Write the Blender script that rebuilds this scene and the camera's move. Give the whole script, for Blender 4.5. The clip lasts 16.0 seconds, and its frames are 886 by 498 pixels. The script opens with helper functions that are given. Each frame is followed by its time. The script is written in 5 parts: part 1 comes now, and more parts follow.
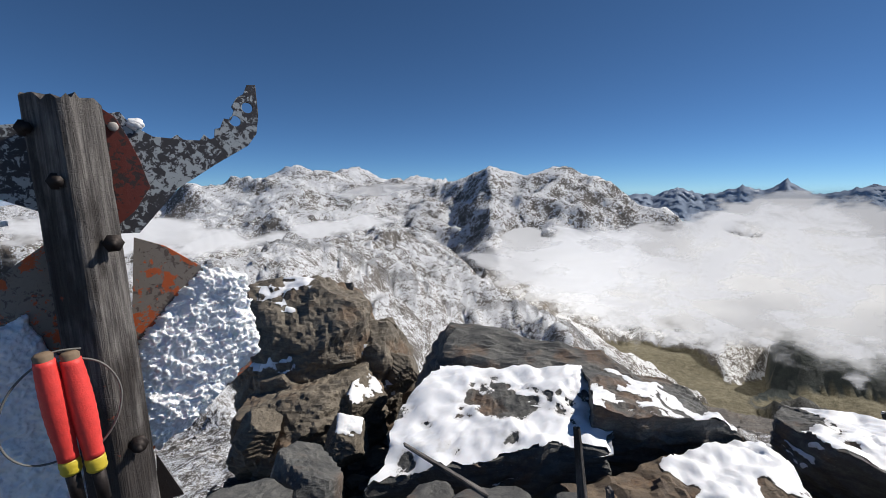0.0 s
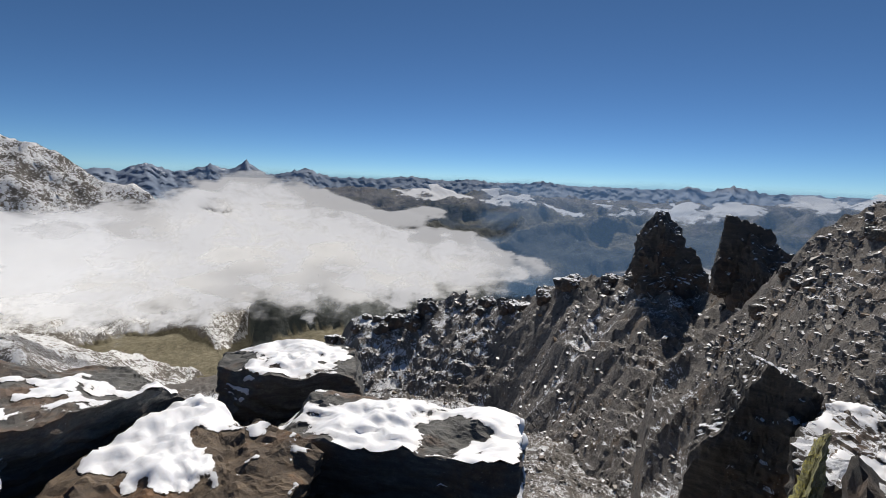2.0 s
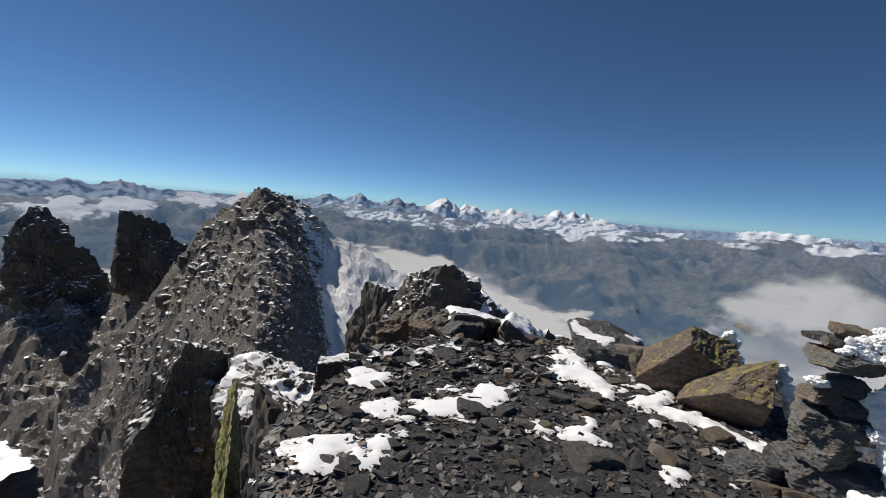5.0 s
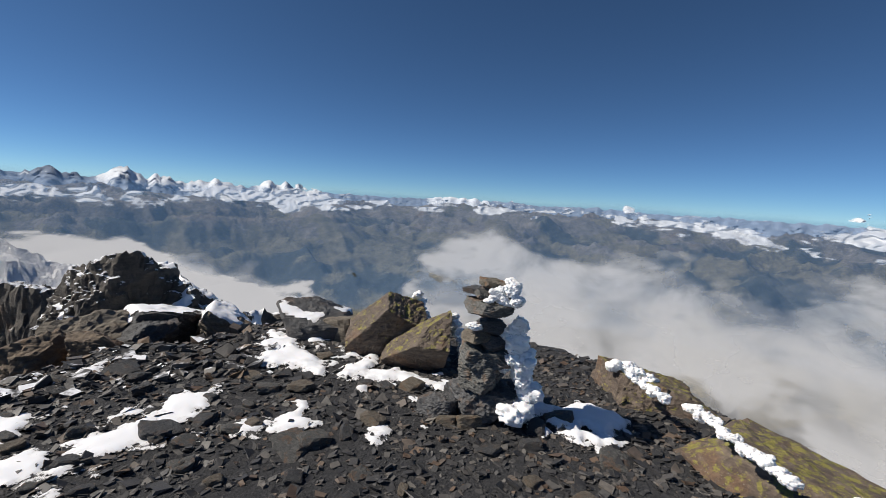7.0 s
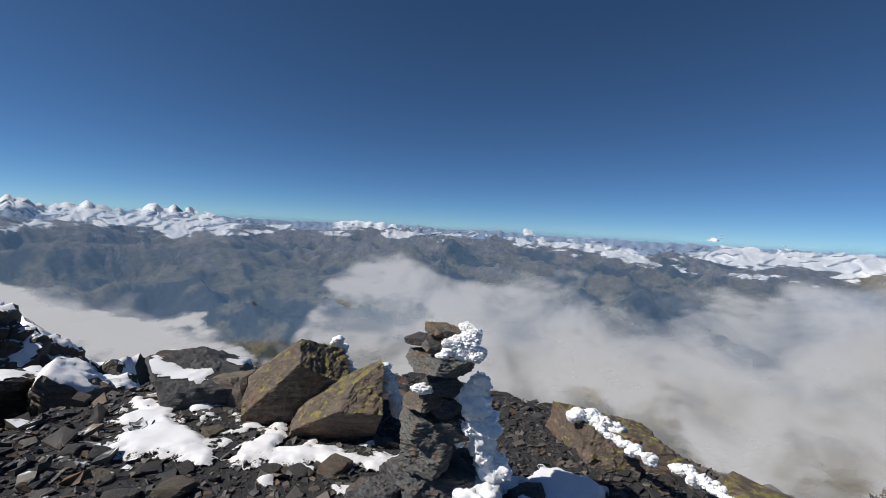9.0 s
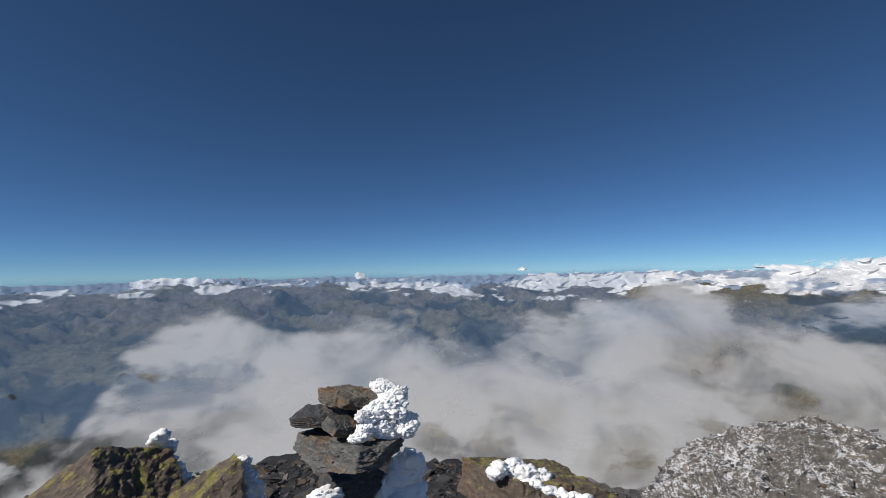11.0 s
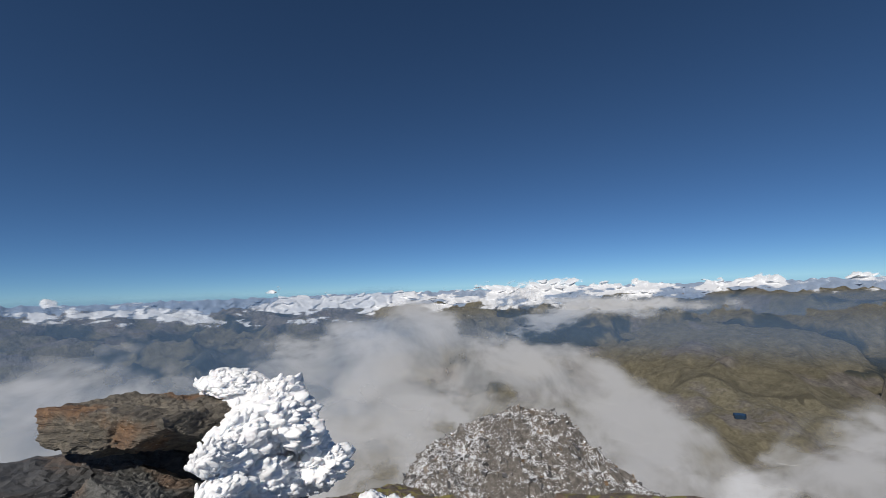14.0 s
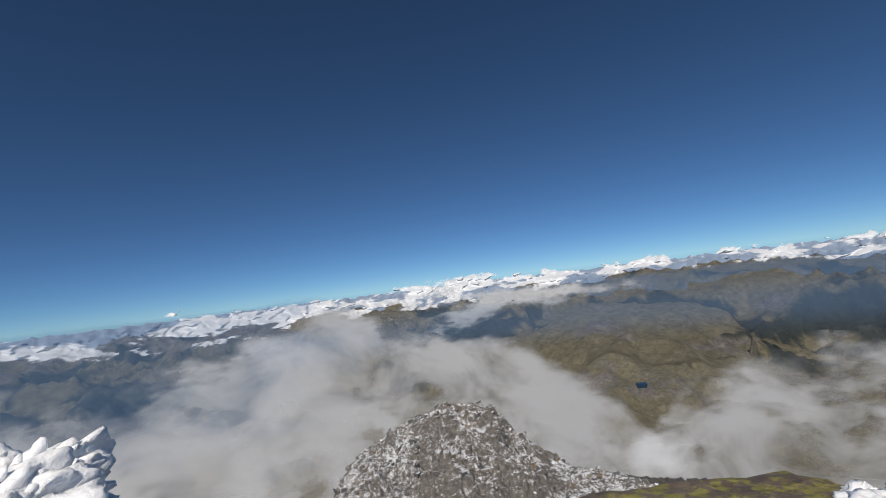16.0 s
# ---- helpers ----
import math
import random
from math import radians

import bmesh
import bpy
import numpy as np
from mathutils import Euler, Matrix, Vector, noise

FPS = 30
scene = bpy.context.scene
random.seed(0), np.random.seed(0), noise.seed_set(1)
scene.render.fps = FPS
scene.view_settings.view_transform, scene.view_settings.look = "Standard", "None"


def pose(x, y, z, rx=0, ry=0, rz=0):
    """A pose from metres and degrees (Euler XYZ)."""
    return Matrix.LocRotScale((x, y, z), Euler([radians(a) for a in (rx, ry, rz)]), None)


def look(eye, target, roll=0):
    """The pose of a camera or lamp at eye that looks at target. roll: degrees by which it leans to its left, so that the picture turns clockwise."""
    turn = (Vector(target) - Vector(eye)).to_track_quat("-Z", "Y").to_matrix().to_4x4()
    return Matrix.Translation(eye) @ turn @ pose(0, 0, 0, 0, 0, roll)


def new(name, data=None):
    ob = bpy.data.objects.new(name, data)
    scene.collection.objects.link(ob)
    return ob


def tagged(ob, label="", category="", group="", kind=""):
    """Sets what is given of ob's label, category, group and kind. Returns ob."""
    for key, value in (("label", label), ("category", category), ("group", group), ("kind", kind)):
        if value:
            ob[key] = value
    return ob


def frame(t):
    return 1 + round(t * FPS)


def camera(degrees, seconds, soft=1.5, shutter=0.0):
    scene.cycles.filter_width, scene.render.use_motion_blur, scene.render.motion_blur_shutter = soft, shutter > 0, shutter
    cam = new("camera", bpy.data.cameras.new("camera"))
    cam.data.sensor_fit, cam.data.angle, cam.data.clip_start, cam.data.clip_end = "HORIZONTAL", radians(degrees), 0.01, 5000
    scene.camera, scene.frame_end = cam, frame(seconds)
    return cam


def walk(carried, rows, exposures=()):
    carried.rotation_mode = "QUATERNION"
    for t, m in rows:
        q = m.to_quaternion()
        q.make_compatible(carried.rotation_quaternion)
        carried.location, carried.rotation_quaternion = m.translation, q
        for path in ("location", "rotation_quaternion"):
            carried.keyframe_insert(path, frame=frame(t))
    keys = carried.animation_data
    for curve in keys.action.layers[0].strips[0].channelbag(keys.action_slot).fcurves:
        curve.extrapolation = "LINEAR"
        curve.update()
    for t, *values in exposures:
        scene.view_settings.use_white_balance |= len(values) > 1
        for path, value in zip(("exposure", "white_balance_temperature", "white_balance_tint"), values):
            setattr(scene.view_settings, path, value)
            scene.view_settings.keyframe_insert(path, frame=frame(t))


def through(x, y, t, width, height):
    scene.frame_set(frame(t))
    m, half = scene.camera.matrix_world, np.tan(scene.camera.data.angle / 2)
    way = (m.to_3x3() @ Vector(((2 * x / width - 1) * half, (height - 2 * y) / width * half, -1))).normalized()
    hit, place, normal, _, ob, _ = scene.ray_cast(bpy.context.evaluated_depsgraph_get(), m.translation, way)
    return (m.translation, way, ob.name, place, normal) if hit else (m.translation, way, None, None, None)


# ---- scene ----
cam = camera(88.8, 16.0, 0.65)
PATH = [  # seconds, place, heading to the left of +y, pitch, roll
    (0.0, 0.000, 0.000, 0.000, 89.38, -7.24, -0.35),
    (0.5, 0.030, 0.115, -0.050, 79.71, -6.11, -0.47),
    (1.0, 0.040, 0.210, -0.080, 65.19, -5.91, 0.08),
    (1.5, 0.020, 0.315, -0.110, 46.05, -7.81, 1.08),
    (2.0, -0.010, 0.400, -0.150, 28.87, -9.04, 2.19),
    (2.5, 0.010, 0.470, -0.180, 15.18, -8.68, 4.85),
    (3.0, 0.010, 0.460, -0.180, 3.99, -8.04, 4.16),
    (3.5, -0.050, 0.330, -0.150, -5.78, -7.90, 2.54),
    (4.0, -0.270, -0.050, -0.100, -15.87, -7.20, 2.85),
    (4.5, -0.460, -0.410, -0.060, -27.43, -5.88, 2.50),
    (5.0, -0.470, -0.610, -0.040, -39.01, -5.37, 4.42),
    (5.2, -0.440, -0.630, -0.030, -43.07, -5.88, 4.84),
    (7.3, -0.200, -0.650, 0.060, -75.49, -6.28, 3.76),
    (7.5, -0.110, -0.630, 0.070, -74.83, -5.17, 4.57),
    (8.0, 0.085, -0.599, 0.063, -78.08, -3.25, 6.43),
    (8.2, 0.178, -0.519, 0.051, -80.56, -3.50, 6.89),
    (10.3, 0.933, -0.138, -0.039, -89.77, -0.21, 0.25),
    (10.5, 1.065, -0.092, -0.079, -94.16, 0.76, 3.20),
    (11.0, 1.167, 0.033, -0.093, -106.42, 2.91, -1.24),
    (11.5, 1.342, 0.037, -0.162, -108.01, 3.90, -0.31),
    (12.0, 1.557, 0.051, -0.229, -108.77, 4.88, -3.13),
    (12.5, 1.776, 0.086, -0.270, -113.74, 5.67, -2.58),
    (13.0, 1.924, 0.112, -0.295, -127.21, 4.98, -3.52),
    (13.5, 2.048, 0.118, -0.329, -131.97, 5.06, -3.21),
    (14.0, 2.198, 0.089, -0.395, -137.09, 4.81, -2.07),
    (14.5, 2.325, 0.064, -0.484, -137.73, 2.21, -0.07),
    (15.0, 2.448, 0.052, -0.582, -137.49, 1.89, 0.04),
    (15.5, 2.582, -0.048, -0.611, -140.56, 1.78, -5.48),
    (16.0, 2.555, -0.190, -0.465, -147.75, 4.21, -7.07),
]


def heading(yaw, pitch=0.0):
    a, b = radians(yaw), radians(pitch)
    return Vector((-math.sin(a) * math.cos(b), math.cos(a) * math.cos(b), math.sin(b)))


walk(cam, [(t, look((x, y, z), Vector((x, y, z)) + heading(yaw, pitch), roll)) for t, x, y, z, yaw, pitch, roll in PATH],
     [(0.0, 0.25, 6600, 10), (2.0, 0.1, 6800, 10), (3.5, 0.08, 7050, 10), (5.2, 0.2, 7000, 10), (7.5, 0.25, 6800, 10), (10.3, 0.0, 6600, 10), (16.0, -0.08, 6700, 10)])

# ---- daylight: high autumn sun, clear sky over the clouds ----
SUN_AZ, SUN_EL = 16.0, 43.0
world = bpy.data.worlds.new("clear_sky")
scene.world = world
world.use_nodes = True
sky = world.node_tree.nodes.new("ShaderNodeTexSky")
sky.sky_type, sky.sun_disc = "NISHITA", False
sky.sun_elevation, sky.sun_rotation = radians(SUN_EL), radians(-SUN_AZ)
sky.altitude, sky.air_density, sky.dust_density, sky.ozone_density = 5200, 0.8, 0.15, 8.0
back = world.node_tree.nodes["Background"]
back.inputs["Strength"].default_value = 0.074
deepen = world.node_tree.nodes.new("ShaderNodeMix")
deepen.data_type, deepen.blend_type = "RGBA", "MULTIPLY"
deepen.inputs[0].default_value, deepen.inputs[7].default_value = 1.0, (0.88, 1.035, 1.0, 1)
world.node_tree.links.new(sky.outputs[0], deepen.inputs[6])
world.node_tree.links.new(deepen.outputs[2], back.inputs["Color"])
sun_data = bpy.data.lights.new("sun", "SUN")
sun_data.energy, sun_data.angle, sun_data.color = 4.2, radians(0.53), (1.0, 0.95, 0.88)
sun = new("sun", sun_data)
sun.matrix_world = look((0, 0, 50), Vector((0, 0, 50)) - heading(SUN_AZ, SUN_EL))

# ---- noise on arrays ----
def hashed(ix, iy, seed):
    h = (ix.astype(np.int64) * 374761393 + iy.astype(np.int64) * 668265263 + seed * 974634777) & 0x7FFFFFFF
    h = ((h ^ (h >> 13)) * 1274126177) & 0x7FFFFFFF
    return ((h ^ (h >> 16)) & 0xFFFF) / 65535.0


def value_noise(x, y, seed=0):
    """Smooth noise from -1 to 1."""
    ix, iy = np.floor(x), np.floor(y)
    fx, fy = x - ix, y - iy
    fx, fy = fx * fx * fx * (fx * (fx * 6 - 15) + 10), fy * fy * fy * (fy * (fy * 6 - 15) + 10)
    a, b = hashed(ix, iy, seed), hashed(ix + 1, iy, seed)
    c, d = hashed(ix, iy + 1, seed), hashed(ix + 1, iy + 1, seed)
    return 2 * ((a + (b - a) * fx) * (1 - fy) + (c + (d - c) * fx) * fy) - 1


def fbm(x, y, octaves, seed=0, gain=0.5, ridged=False):
    total, amp = 0 * x, 1.0
    for n in range(octaves):
        v = value_noise(x * 0.8 - y * 0.6 + 17.3 * n, x * 0.6 + y * 0.8 - 9.1 * n, seed + n)
        total = total + amp * ((1 - 2 * np.abs(v)) if ridged else v)
        x, y, amp = x * 2.03, y * 2.03, amp * gain
    return total


def step(a, b, v):
    s = np.clip((v - a) / (b - a), 0, 1)
    return s * s * (3 - 2 * s)


def azimuth(x, y):
    return np.degrees(np.arctan2(-x, y))


def mesh_from(name, verts, quads, smooth=True, attributes=None):
    """A mesh from arrays: corners, faces of four, and float values for each corner."""
    mesh = bpy.data.meshes.new(name)
    mesh.vertices.add(len(verts))
    mesh.vertices.foreach_set("co", np.asarray(verts, np.float32).ravel())
    quads = np.asarray(quads, np.int32)
    mesh.loops.add(quads.size)
    mesh.loops.foreach_set("vertex_index", quads.ravel())
    mesh.polygons.add(len(quads))
    mesh.polygons.foreach_set("loop_start", np.arange(0, quads.size, quads.shape[1], dtype=np.int32))
    mesh.polygons.foreach_set("use_smooth", np.full(len(quads), smooth))
    for key, values in (attributes or {}).items():
        mesh.attributes.new(key, "FLOAT", "POINT").data.foreach_set("value", np.asarray(values, np.float32).ravel())
    mesh.update(calc_edges=True)
    return mesh


def grid_quads(n, m, closed=False):
    i, j = np.meshgrid(np.arange(n if closed else n - 1), np.arange(m - 1), indexing="ij")
    k = (i + 1) % n
    return np.stack([i * m + j, k * m + j, k * m + j + 1, i * m + j + 1], -1).reshape(-1, 4)

# ---- materials ----
class Nodes:
    """Short words for building a node material."""

    def __init__(self, name):
        self.mat = bpy.data.materials.new(name)
        self.mat.use_nodes = True
        self.tree = self.mat.node_tree
        self.bsdf = self.tree.nodes["Principled BSDF"]
        self.out = self.tree.nodes["Material Output"]

    def add(self, kind, **values):
        node = self.tree.nodes.new(kind)
        for key, value in values.items():
            if key in node.inputs:
                self.set(node.inputs[key], value)
        return node

    def set(self, socket, value):
        if isinstance(value, bpy.types.NodeSocket):
            self.tree.links.new(value, socket)
        elif isinstance(value, tuple) and len(value) == 3 and socket.type == "RGBA":
            socket.default_value = (*value, 1)
        else:
            socket.default_value = value

    def coords(self, kind="Object", scale=(1, 1, 1)):
        node = self.add("ShaderNodeTexCoord")
        m = self.add("ShaderNodeMapping", Vector=node.outputs[kind])
        m.inputs["Scale"].default_value = scale
        return m.outputs[0]

    def noise(self, at, scale, detail=4.0, rough=0.55, distort=0.0):
        return self.add("ShaderNodeTexNoise", Vector=at, Scale=scale, Detail=detail, Roughness=rough, Distortion=distort).outputs[0]

    def cells(self, at, scale, feature="F1", out="Distance"):
        node = self.add("ShaderNodeTexVoronoi", Vector=at, Scale=scale)
        node.feature = feature
        return node.outputs[out]

    def math(self, op, a, b=0.5, c=None):
        node = self.add("ShaderNodeMath")
        node.operation = op
        self.set(node.inputs[0], a), self.set(node.inputs[1], b)
        if c is not None:
            self.set(node.inputs[2], c)
        return node.outputs[0]

    def ramp(self, fac, *stops):
        node = self.add("ShaderNodeValToRGB", Fac=fac)
        ramp = node.color_ramp
        while len(ramp.elements) < len(stops):
            ramp.elements.new(0.5)
        for element, (at, colour) in zip(ramp.elements, stops):
            element.position = at
            element.color = (*colour, 1) if isinstance(colour, tuple) else (colour,) * 3 + (1,)
        return node.outputs[0]

    def between(self, v, a, b):
        node = self.add("ShaderNodeMapRange", Value=v)
        node.interpolation_type = "SMOOTHSTEP"
        self.set(node.inputs["From Min"], a), self.set(node.inputs["From Max"], b)
        return node.outputs[0]

    def mix(self, fac, a, b):
        node = self.add("ShaderNodeMix")
        node.data_type = "RGBA"
        self.set(node.inputs[0], fac), self.set(node.inputs[6], a), self.set(node.inputs[7], b)
        return node.outputs[2]

    def value(self, name):
        node = self.add("ShaderNodeAttribute")
        node.attribute_name = name
        return node.outputs["Fac"]

    def up(self):
        geo = self.add("ShaderNodeNewGeometry")
        return self.add("ShaderNodeSeparateXYZ", Vector=geo.outputs["Normal"]).outputs[2]

    def random(self):
        return self.add("ShaderNodeObjectInfo").outputs["Random"]

    def bump(self, height, strength=0.5, distance=0.02, normal=None):
        node = self.add("ShaderNodeBump", Height=height, Strength=strength, Distance=distance)
        if normal is not None:
            self.set(node.inputs["Normal"], normal)
        return node.outputs[0]

    def finish(self, colour, rough=0.85, normal=None, metal=0.0):
        self.set(self.bsdf.inputs["Base Color"], colour)
        self.set(self.bsdf.inputs["Roughness"], rough)
        self.set(self.bsdf.inputs["Metallic"], metal)
        if normal is not None:
            self.set(self.bsdf.inputs["Normal"], normal)
        return self.mat


SNOW = (0.86, 0.88, 0.92)


def ground_material():
    n = Nodes("mountain_ground")
    at = n.coords()
    far, snow, grass, wood = n.value("size"), n.value("snow"), n.value("grass"), n.value("wood")
    # grain whose size grows with the size of the landform it lies on
    geo = n.add("ShaderNodeVectorMath", **{})
    geo.operation = "SCALE"
    n.set(geo.inputs[0], at), n.set(geo.inputs["Scale"], far)
    own = geo.outputs[0]
    big, fine, grit = n.noise(own, 3.0, 5), n.noise(own, 15.0, 8, 0.72, 0.4), n.noise(own, 60.0, 6, 0.75)
    rock = n.ramp(fine, (0.25, (0.06, 0.055, 0.052)), (0.5, (0.175, 0.16, 0.145)), (0.75, (0.33, 0.30, 0.265)))
    rust = n.mix(n.between(big, 0.52, 0.7), rock, n.mix(0.5, rock, (0.20, 0.135, 0.08)))
    turf = n.ramp(fine, (0.3, (0.085, 0.078, 0.05)), (0.5, (0.165, 0.148, 0.098)), (0.72, (0.27, 0.242, 0.17)))
    # dark forest tones, kept bluish to hold part of the distance haze
    hazed_trees = n.ramp(fine, (0.3, (0.012, 0.022, 0.028)), (0.55, (0.026, 0.040, 0.044)), (0.8, (0.055, 0.07, 0.065)))
    colour = n.mix(n.between(n.math("ADD", grass, n.math("MULTIPLY", n.math("SUBTRACT", big, 0.5), 0.9)), 0.4, 0.62), rust, turf)
    colour = n.mix(wood, colour, hazed_trees)
    # dark slate grit on the summit itself
    grits = n.ramp(grit, (0.3, (0.018, 0.019, 0.022)), (0.5, (0.045, 0.046, 0.050)), (0.72, (0.10, 0.10, 0.105)))
    colour = n.mix(n.between(far, 0.45, 0.95), colour, grits)
    # fresh snow lies on the flatter places and in the hollows
    lie = n.math("ADD", n.math("MULTIPLY", n.math("SUBTRACT", n.up(), 0.85), 1.0), n.math("ADD", n.math("MULTIPLY", n.math("SUBTRACT", fine, 0.5), 2.2), n.math("ADD", n.math("MULTIPLY", n.math("SUBTRACT", big, 0.5), 1.3), n.math("MULTIPLY", n.math("SUBTRACT", grit, 0.5), 2.6))))
    cover = n.between(n.math("ADD", lie, n.math("MULTIPLY", n.math("SUBTRACT", snow, 0.5), 1.7)), -0.04, 0.10)
    cover = n.math("MULTIPLY", cover, n.between(snow, 0.0, 0.1))
    colour = n.mix(cover, colour, SNOW)
    height = n.math("ADD", n.math("MULTIPLY", grit, 0.5), fine)
    return n.finish(colour, n.math("SUBTRACT", 0.92, n.math("MULTIPLY", cover, 0.3)), n.bump(height, 0.9, n.math("DIVIDE", 0.06, far)))


GROUND = ground_material()


def cloud_material(name, thick, scale, ragged, lo=0.05, hi=0.95, tone=0.90, through=0.15, soft=0.35, tint=(0.97, 1.0, 1.05)):
    """A bank of droplets: white, scattering light to both sides, open where it is thin."""
    n = Nodes(name)
    at = n.add("ShaderNodeCombineXYZ", X=n.value("round"), Y=n.value("rise")).outputs[0]
    dens = n.value("body")
    wisp = n.noise(at, scale, 5, 0.52, 0.4)
    alpha = n.between(n.math("ADD", dens, n.math("MULTIPLY", n.math("SUBTRACT", wisp, 0.5), ragged)), lo, hi)
    alpha = n.math("MULTIPLY", alpha, thick)
    # light spreads inside the cloud, so its relief shows only faintly
    part_of = n.add("ShaderNodeVectorMath")
    part_of.operation = "SCALE"
    n.set(part_of.inputs[0], n.add("ShaderNodeNewGeometry").outputs["Normal"]), n.set(part_of.inputs["Scale"], soft)
    lifted = n.add("ShaderNodeVectorMath")
    n.set(lifted.inputs[0], part_of.outputs[0]), n.set(lifted.inputs[1], (0.0, 0.0, 1.0))
    smooth = n.add("ShaderNodeVectorMath")
    smooth.operation = "NORMALIZE"
    n.set(smooth.inputs[0], lifted.outputs[0])
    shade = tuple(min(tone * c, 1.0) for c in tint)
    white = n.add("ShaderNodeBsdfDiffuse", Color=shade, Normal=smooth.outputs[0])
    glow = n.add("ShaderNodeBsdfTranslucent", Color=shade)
    both = n.add("ShaderNodeMixShader", Fac=through)
    n.tree.links.new(white.outputs[0], both.inputs[1])
    n.tree.links.new(glow.outputs[0], both.inputs[2])
    clear = n.add("ShaderNodeBsdfTransparent")
    mixed = n.add("ShaderNodeMixShader", Fac=alpha)
    n.tree.links.new(clear.outputs[0], mixed.inputs[1])
    n.tree.links.new(both.outputs[0], mixed.inputs[2])
    n.tree.links.new(mixed.outputs[0], n.out.inputs[0])
    return n.mat

# ---- the land: one sheet from the summit to the horizon ----
def crest(az, rows):
    """Bearing, elevation, distance and near slope along a crest, as seen from the summit."""
    rows = sorted(rows)
    a = np.array([r[0] for r in rows])
    z = np.array([r[2] * math.tan(radians(r[1])) for r in rows])
    d, s = np.array([r[2] for r in rows], float), np.array([r[3] for r in rows])
    inside = step(a[0] - 2.5, a[0], az) * step(a[-1] + 2.5, a[-1], az)
    return np.interp(az, a, z), np.interp(az, a, d), np.interp(az, a, s), inside


MASSIF = [(134, -2, 3300, .3), (121, -1, 3300, .3), (118, .5, 3300, .3), (112.7, 1.0, 3300, .3), (109.6, 1.7, 3350, .3), (106.3, 2.5, 3400, .32), (102.4, 2.1, 3400, .32),
          (96.2, 1.5, 3500, .3), (89, .8, 3300, .3), (86.3, 1.0, 3000, .34), (83.5, 2.3, 2900, .36), (80.7, 1.3, 2900, .36), (75.6, 2.1, 2900, .4),
          (72, 1.4, 2850, .4), (68.1, -.5, 2750, .4), (62.6, -3.3, 2500, .4), (56.1, -3.7, 2300, .4), (52.8, -6.6, 2200, .4), (47, -12, 2150, .4), (40, -17, 2150, .3), (34, -22, 2100, .3)]
SADDLE = [(135, -11, 600, .06), (117.3, -7.5, 700, .06), (113.2, -8.1, 700, .05), (108.6, -5.7, 900, .05), (102.7, -6.2, 1000, .06), (95.6, -4.2, 1700, .055),
          (87, -9.3, 1200, .08), (81.2, -13.9, 900, .1), (73.3, -17.4, 600, .1), (66, -24, 600, .1), (58, -30, 600, .1)]
ISLET = [(84, -9.6, 1650, .4), (82.6, -9.9, 1650, .4), (77, -10.9, 1700, .4), (73.5, -12.6, 1750, .4)]
PASTURE = [(76, -18.4, 1400, .1), (67, -19.2, 1450, .1), (60, -18.4, 1500, .1), (56.7, -18.1, 1500, .1), (53, -18.8, 1500, .1), (50.7, -18.0, 1500, .12), (43.6, -19.2, 1400, .12), (34, -21, 1300, .1)]
SIDE_RIDGE = [(56, -33, 270, .3), (45.4, -22.3, 270, .3), (38.8, -16.9, 260, .3), (33.6, -17.9, 240, .3), (26.8, -15.5, 220, .32), (21.7, -16, 200, .32), (18.1, -14.4, 180, .32), (13.1, -12.3, 160, .3),
              (8.1, -11.4, 140, .3), (4.5, -10.5, 128, .3), (-1.2, -11.6, 116, .3), (-6, -10.5, 98, .3), (-8.6, -7.5, 74, .5), (-14, -12, 74, .5)]
PEAK = [(2, -22, 66, .6), (-5.5, -13, 66, .6), (-8.6, -8, 66, .55), (-10.7, -4.2, 65, .5), (-14.6, -1.0, 63, .42), (-16.4, .3, 62.5, .42), (-18.5, -.1, 62, .42), (-20.2, -.7, 62, .42), (-25.8, -5.3, 60, .42), (-29.5, -6.4, 58, .45),
        (-33.4, -8.5, 56, .5), (-39.1, -10.7, 54, .55), (-44, -14.5, 52, .6), (-50, -20, 50, .6), (-56, -28, 48, .6), (-62, -36, 46, .6)]
SUBPEAK = [(-126, -27, 92, .35), (-131, -21.6, 105, .4), (-134.4, -18.6, 110, .45), (-140.1, -16.0, 114, .5), (-143.7, -15.1, 115, .5), (-149.9, -15.4, 112, .5), (-151.9, -18, 108, .5),
           (-156.3, -21.2, 104, .5), (-161.8, -23.3, 100, .45), (-172, -25.5, 96, .4)]
BROWN_HILL = [(-132, -17, 2900, .1), (-144, -11, 2900, .1), (-147.9, -9.8, 3000, .1), (-152.7, -8.2, 3100, .11), (-159.1, -6.1, 3300, .11), (-165.1, -4.9, 3400, .11), (-172.9, -5.4, 3300, .11), (-178.5, -7.2, 3100, .12), (-181.6, -8.9, 2900, .13), (-186, -11.5, 2800, .13), (-200, -17, 2800, .13)]
CLOUDED_PEAK = [(-126, -4.6, 3900, .3), (-128.2, -3.9, 3900, .3), (-132.5, -2.8, 3900, .3), (-138.2, -2.9, 3900, .3), (-143.8, -2.8, 3900, .3), (-152, -4.4, 3900, .3)]
FAR_SLOPES = [(52, -3.0, 3800, .11), (36, -2.6, 3900, .12), (22, -2.2, 4000, .13), (4, -2.6, 4000, .13), (-10, -2.4, 4000, .13), (-30, -1.6, 4050, .13), (-45, -2.0, 4000, .12), (-60, -1.7, 4000, .12),
              (-80, -2.0, 4000, .12), (-100, -2.4, 4000, .12), (-125, -3.0, 3900, .13), (-140, -3.0, 3900, .22), (-165, -2.6, 4100, .24), (-195, -2.6, 4100, .24), (-215, -3, 4000, .2)]
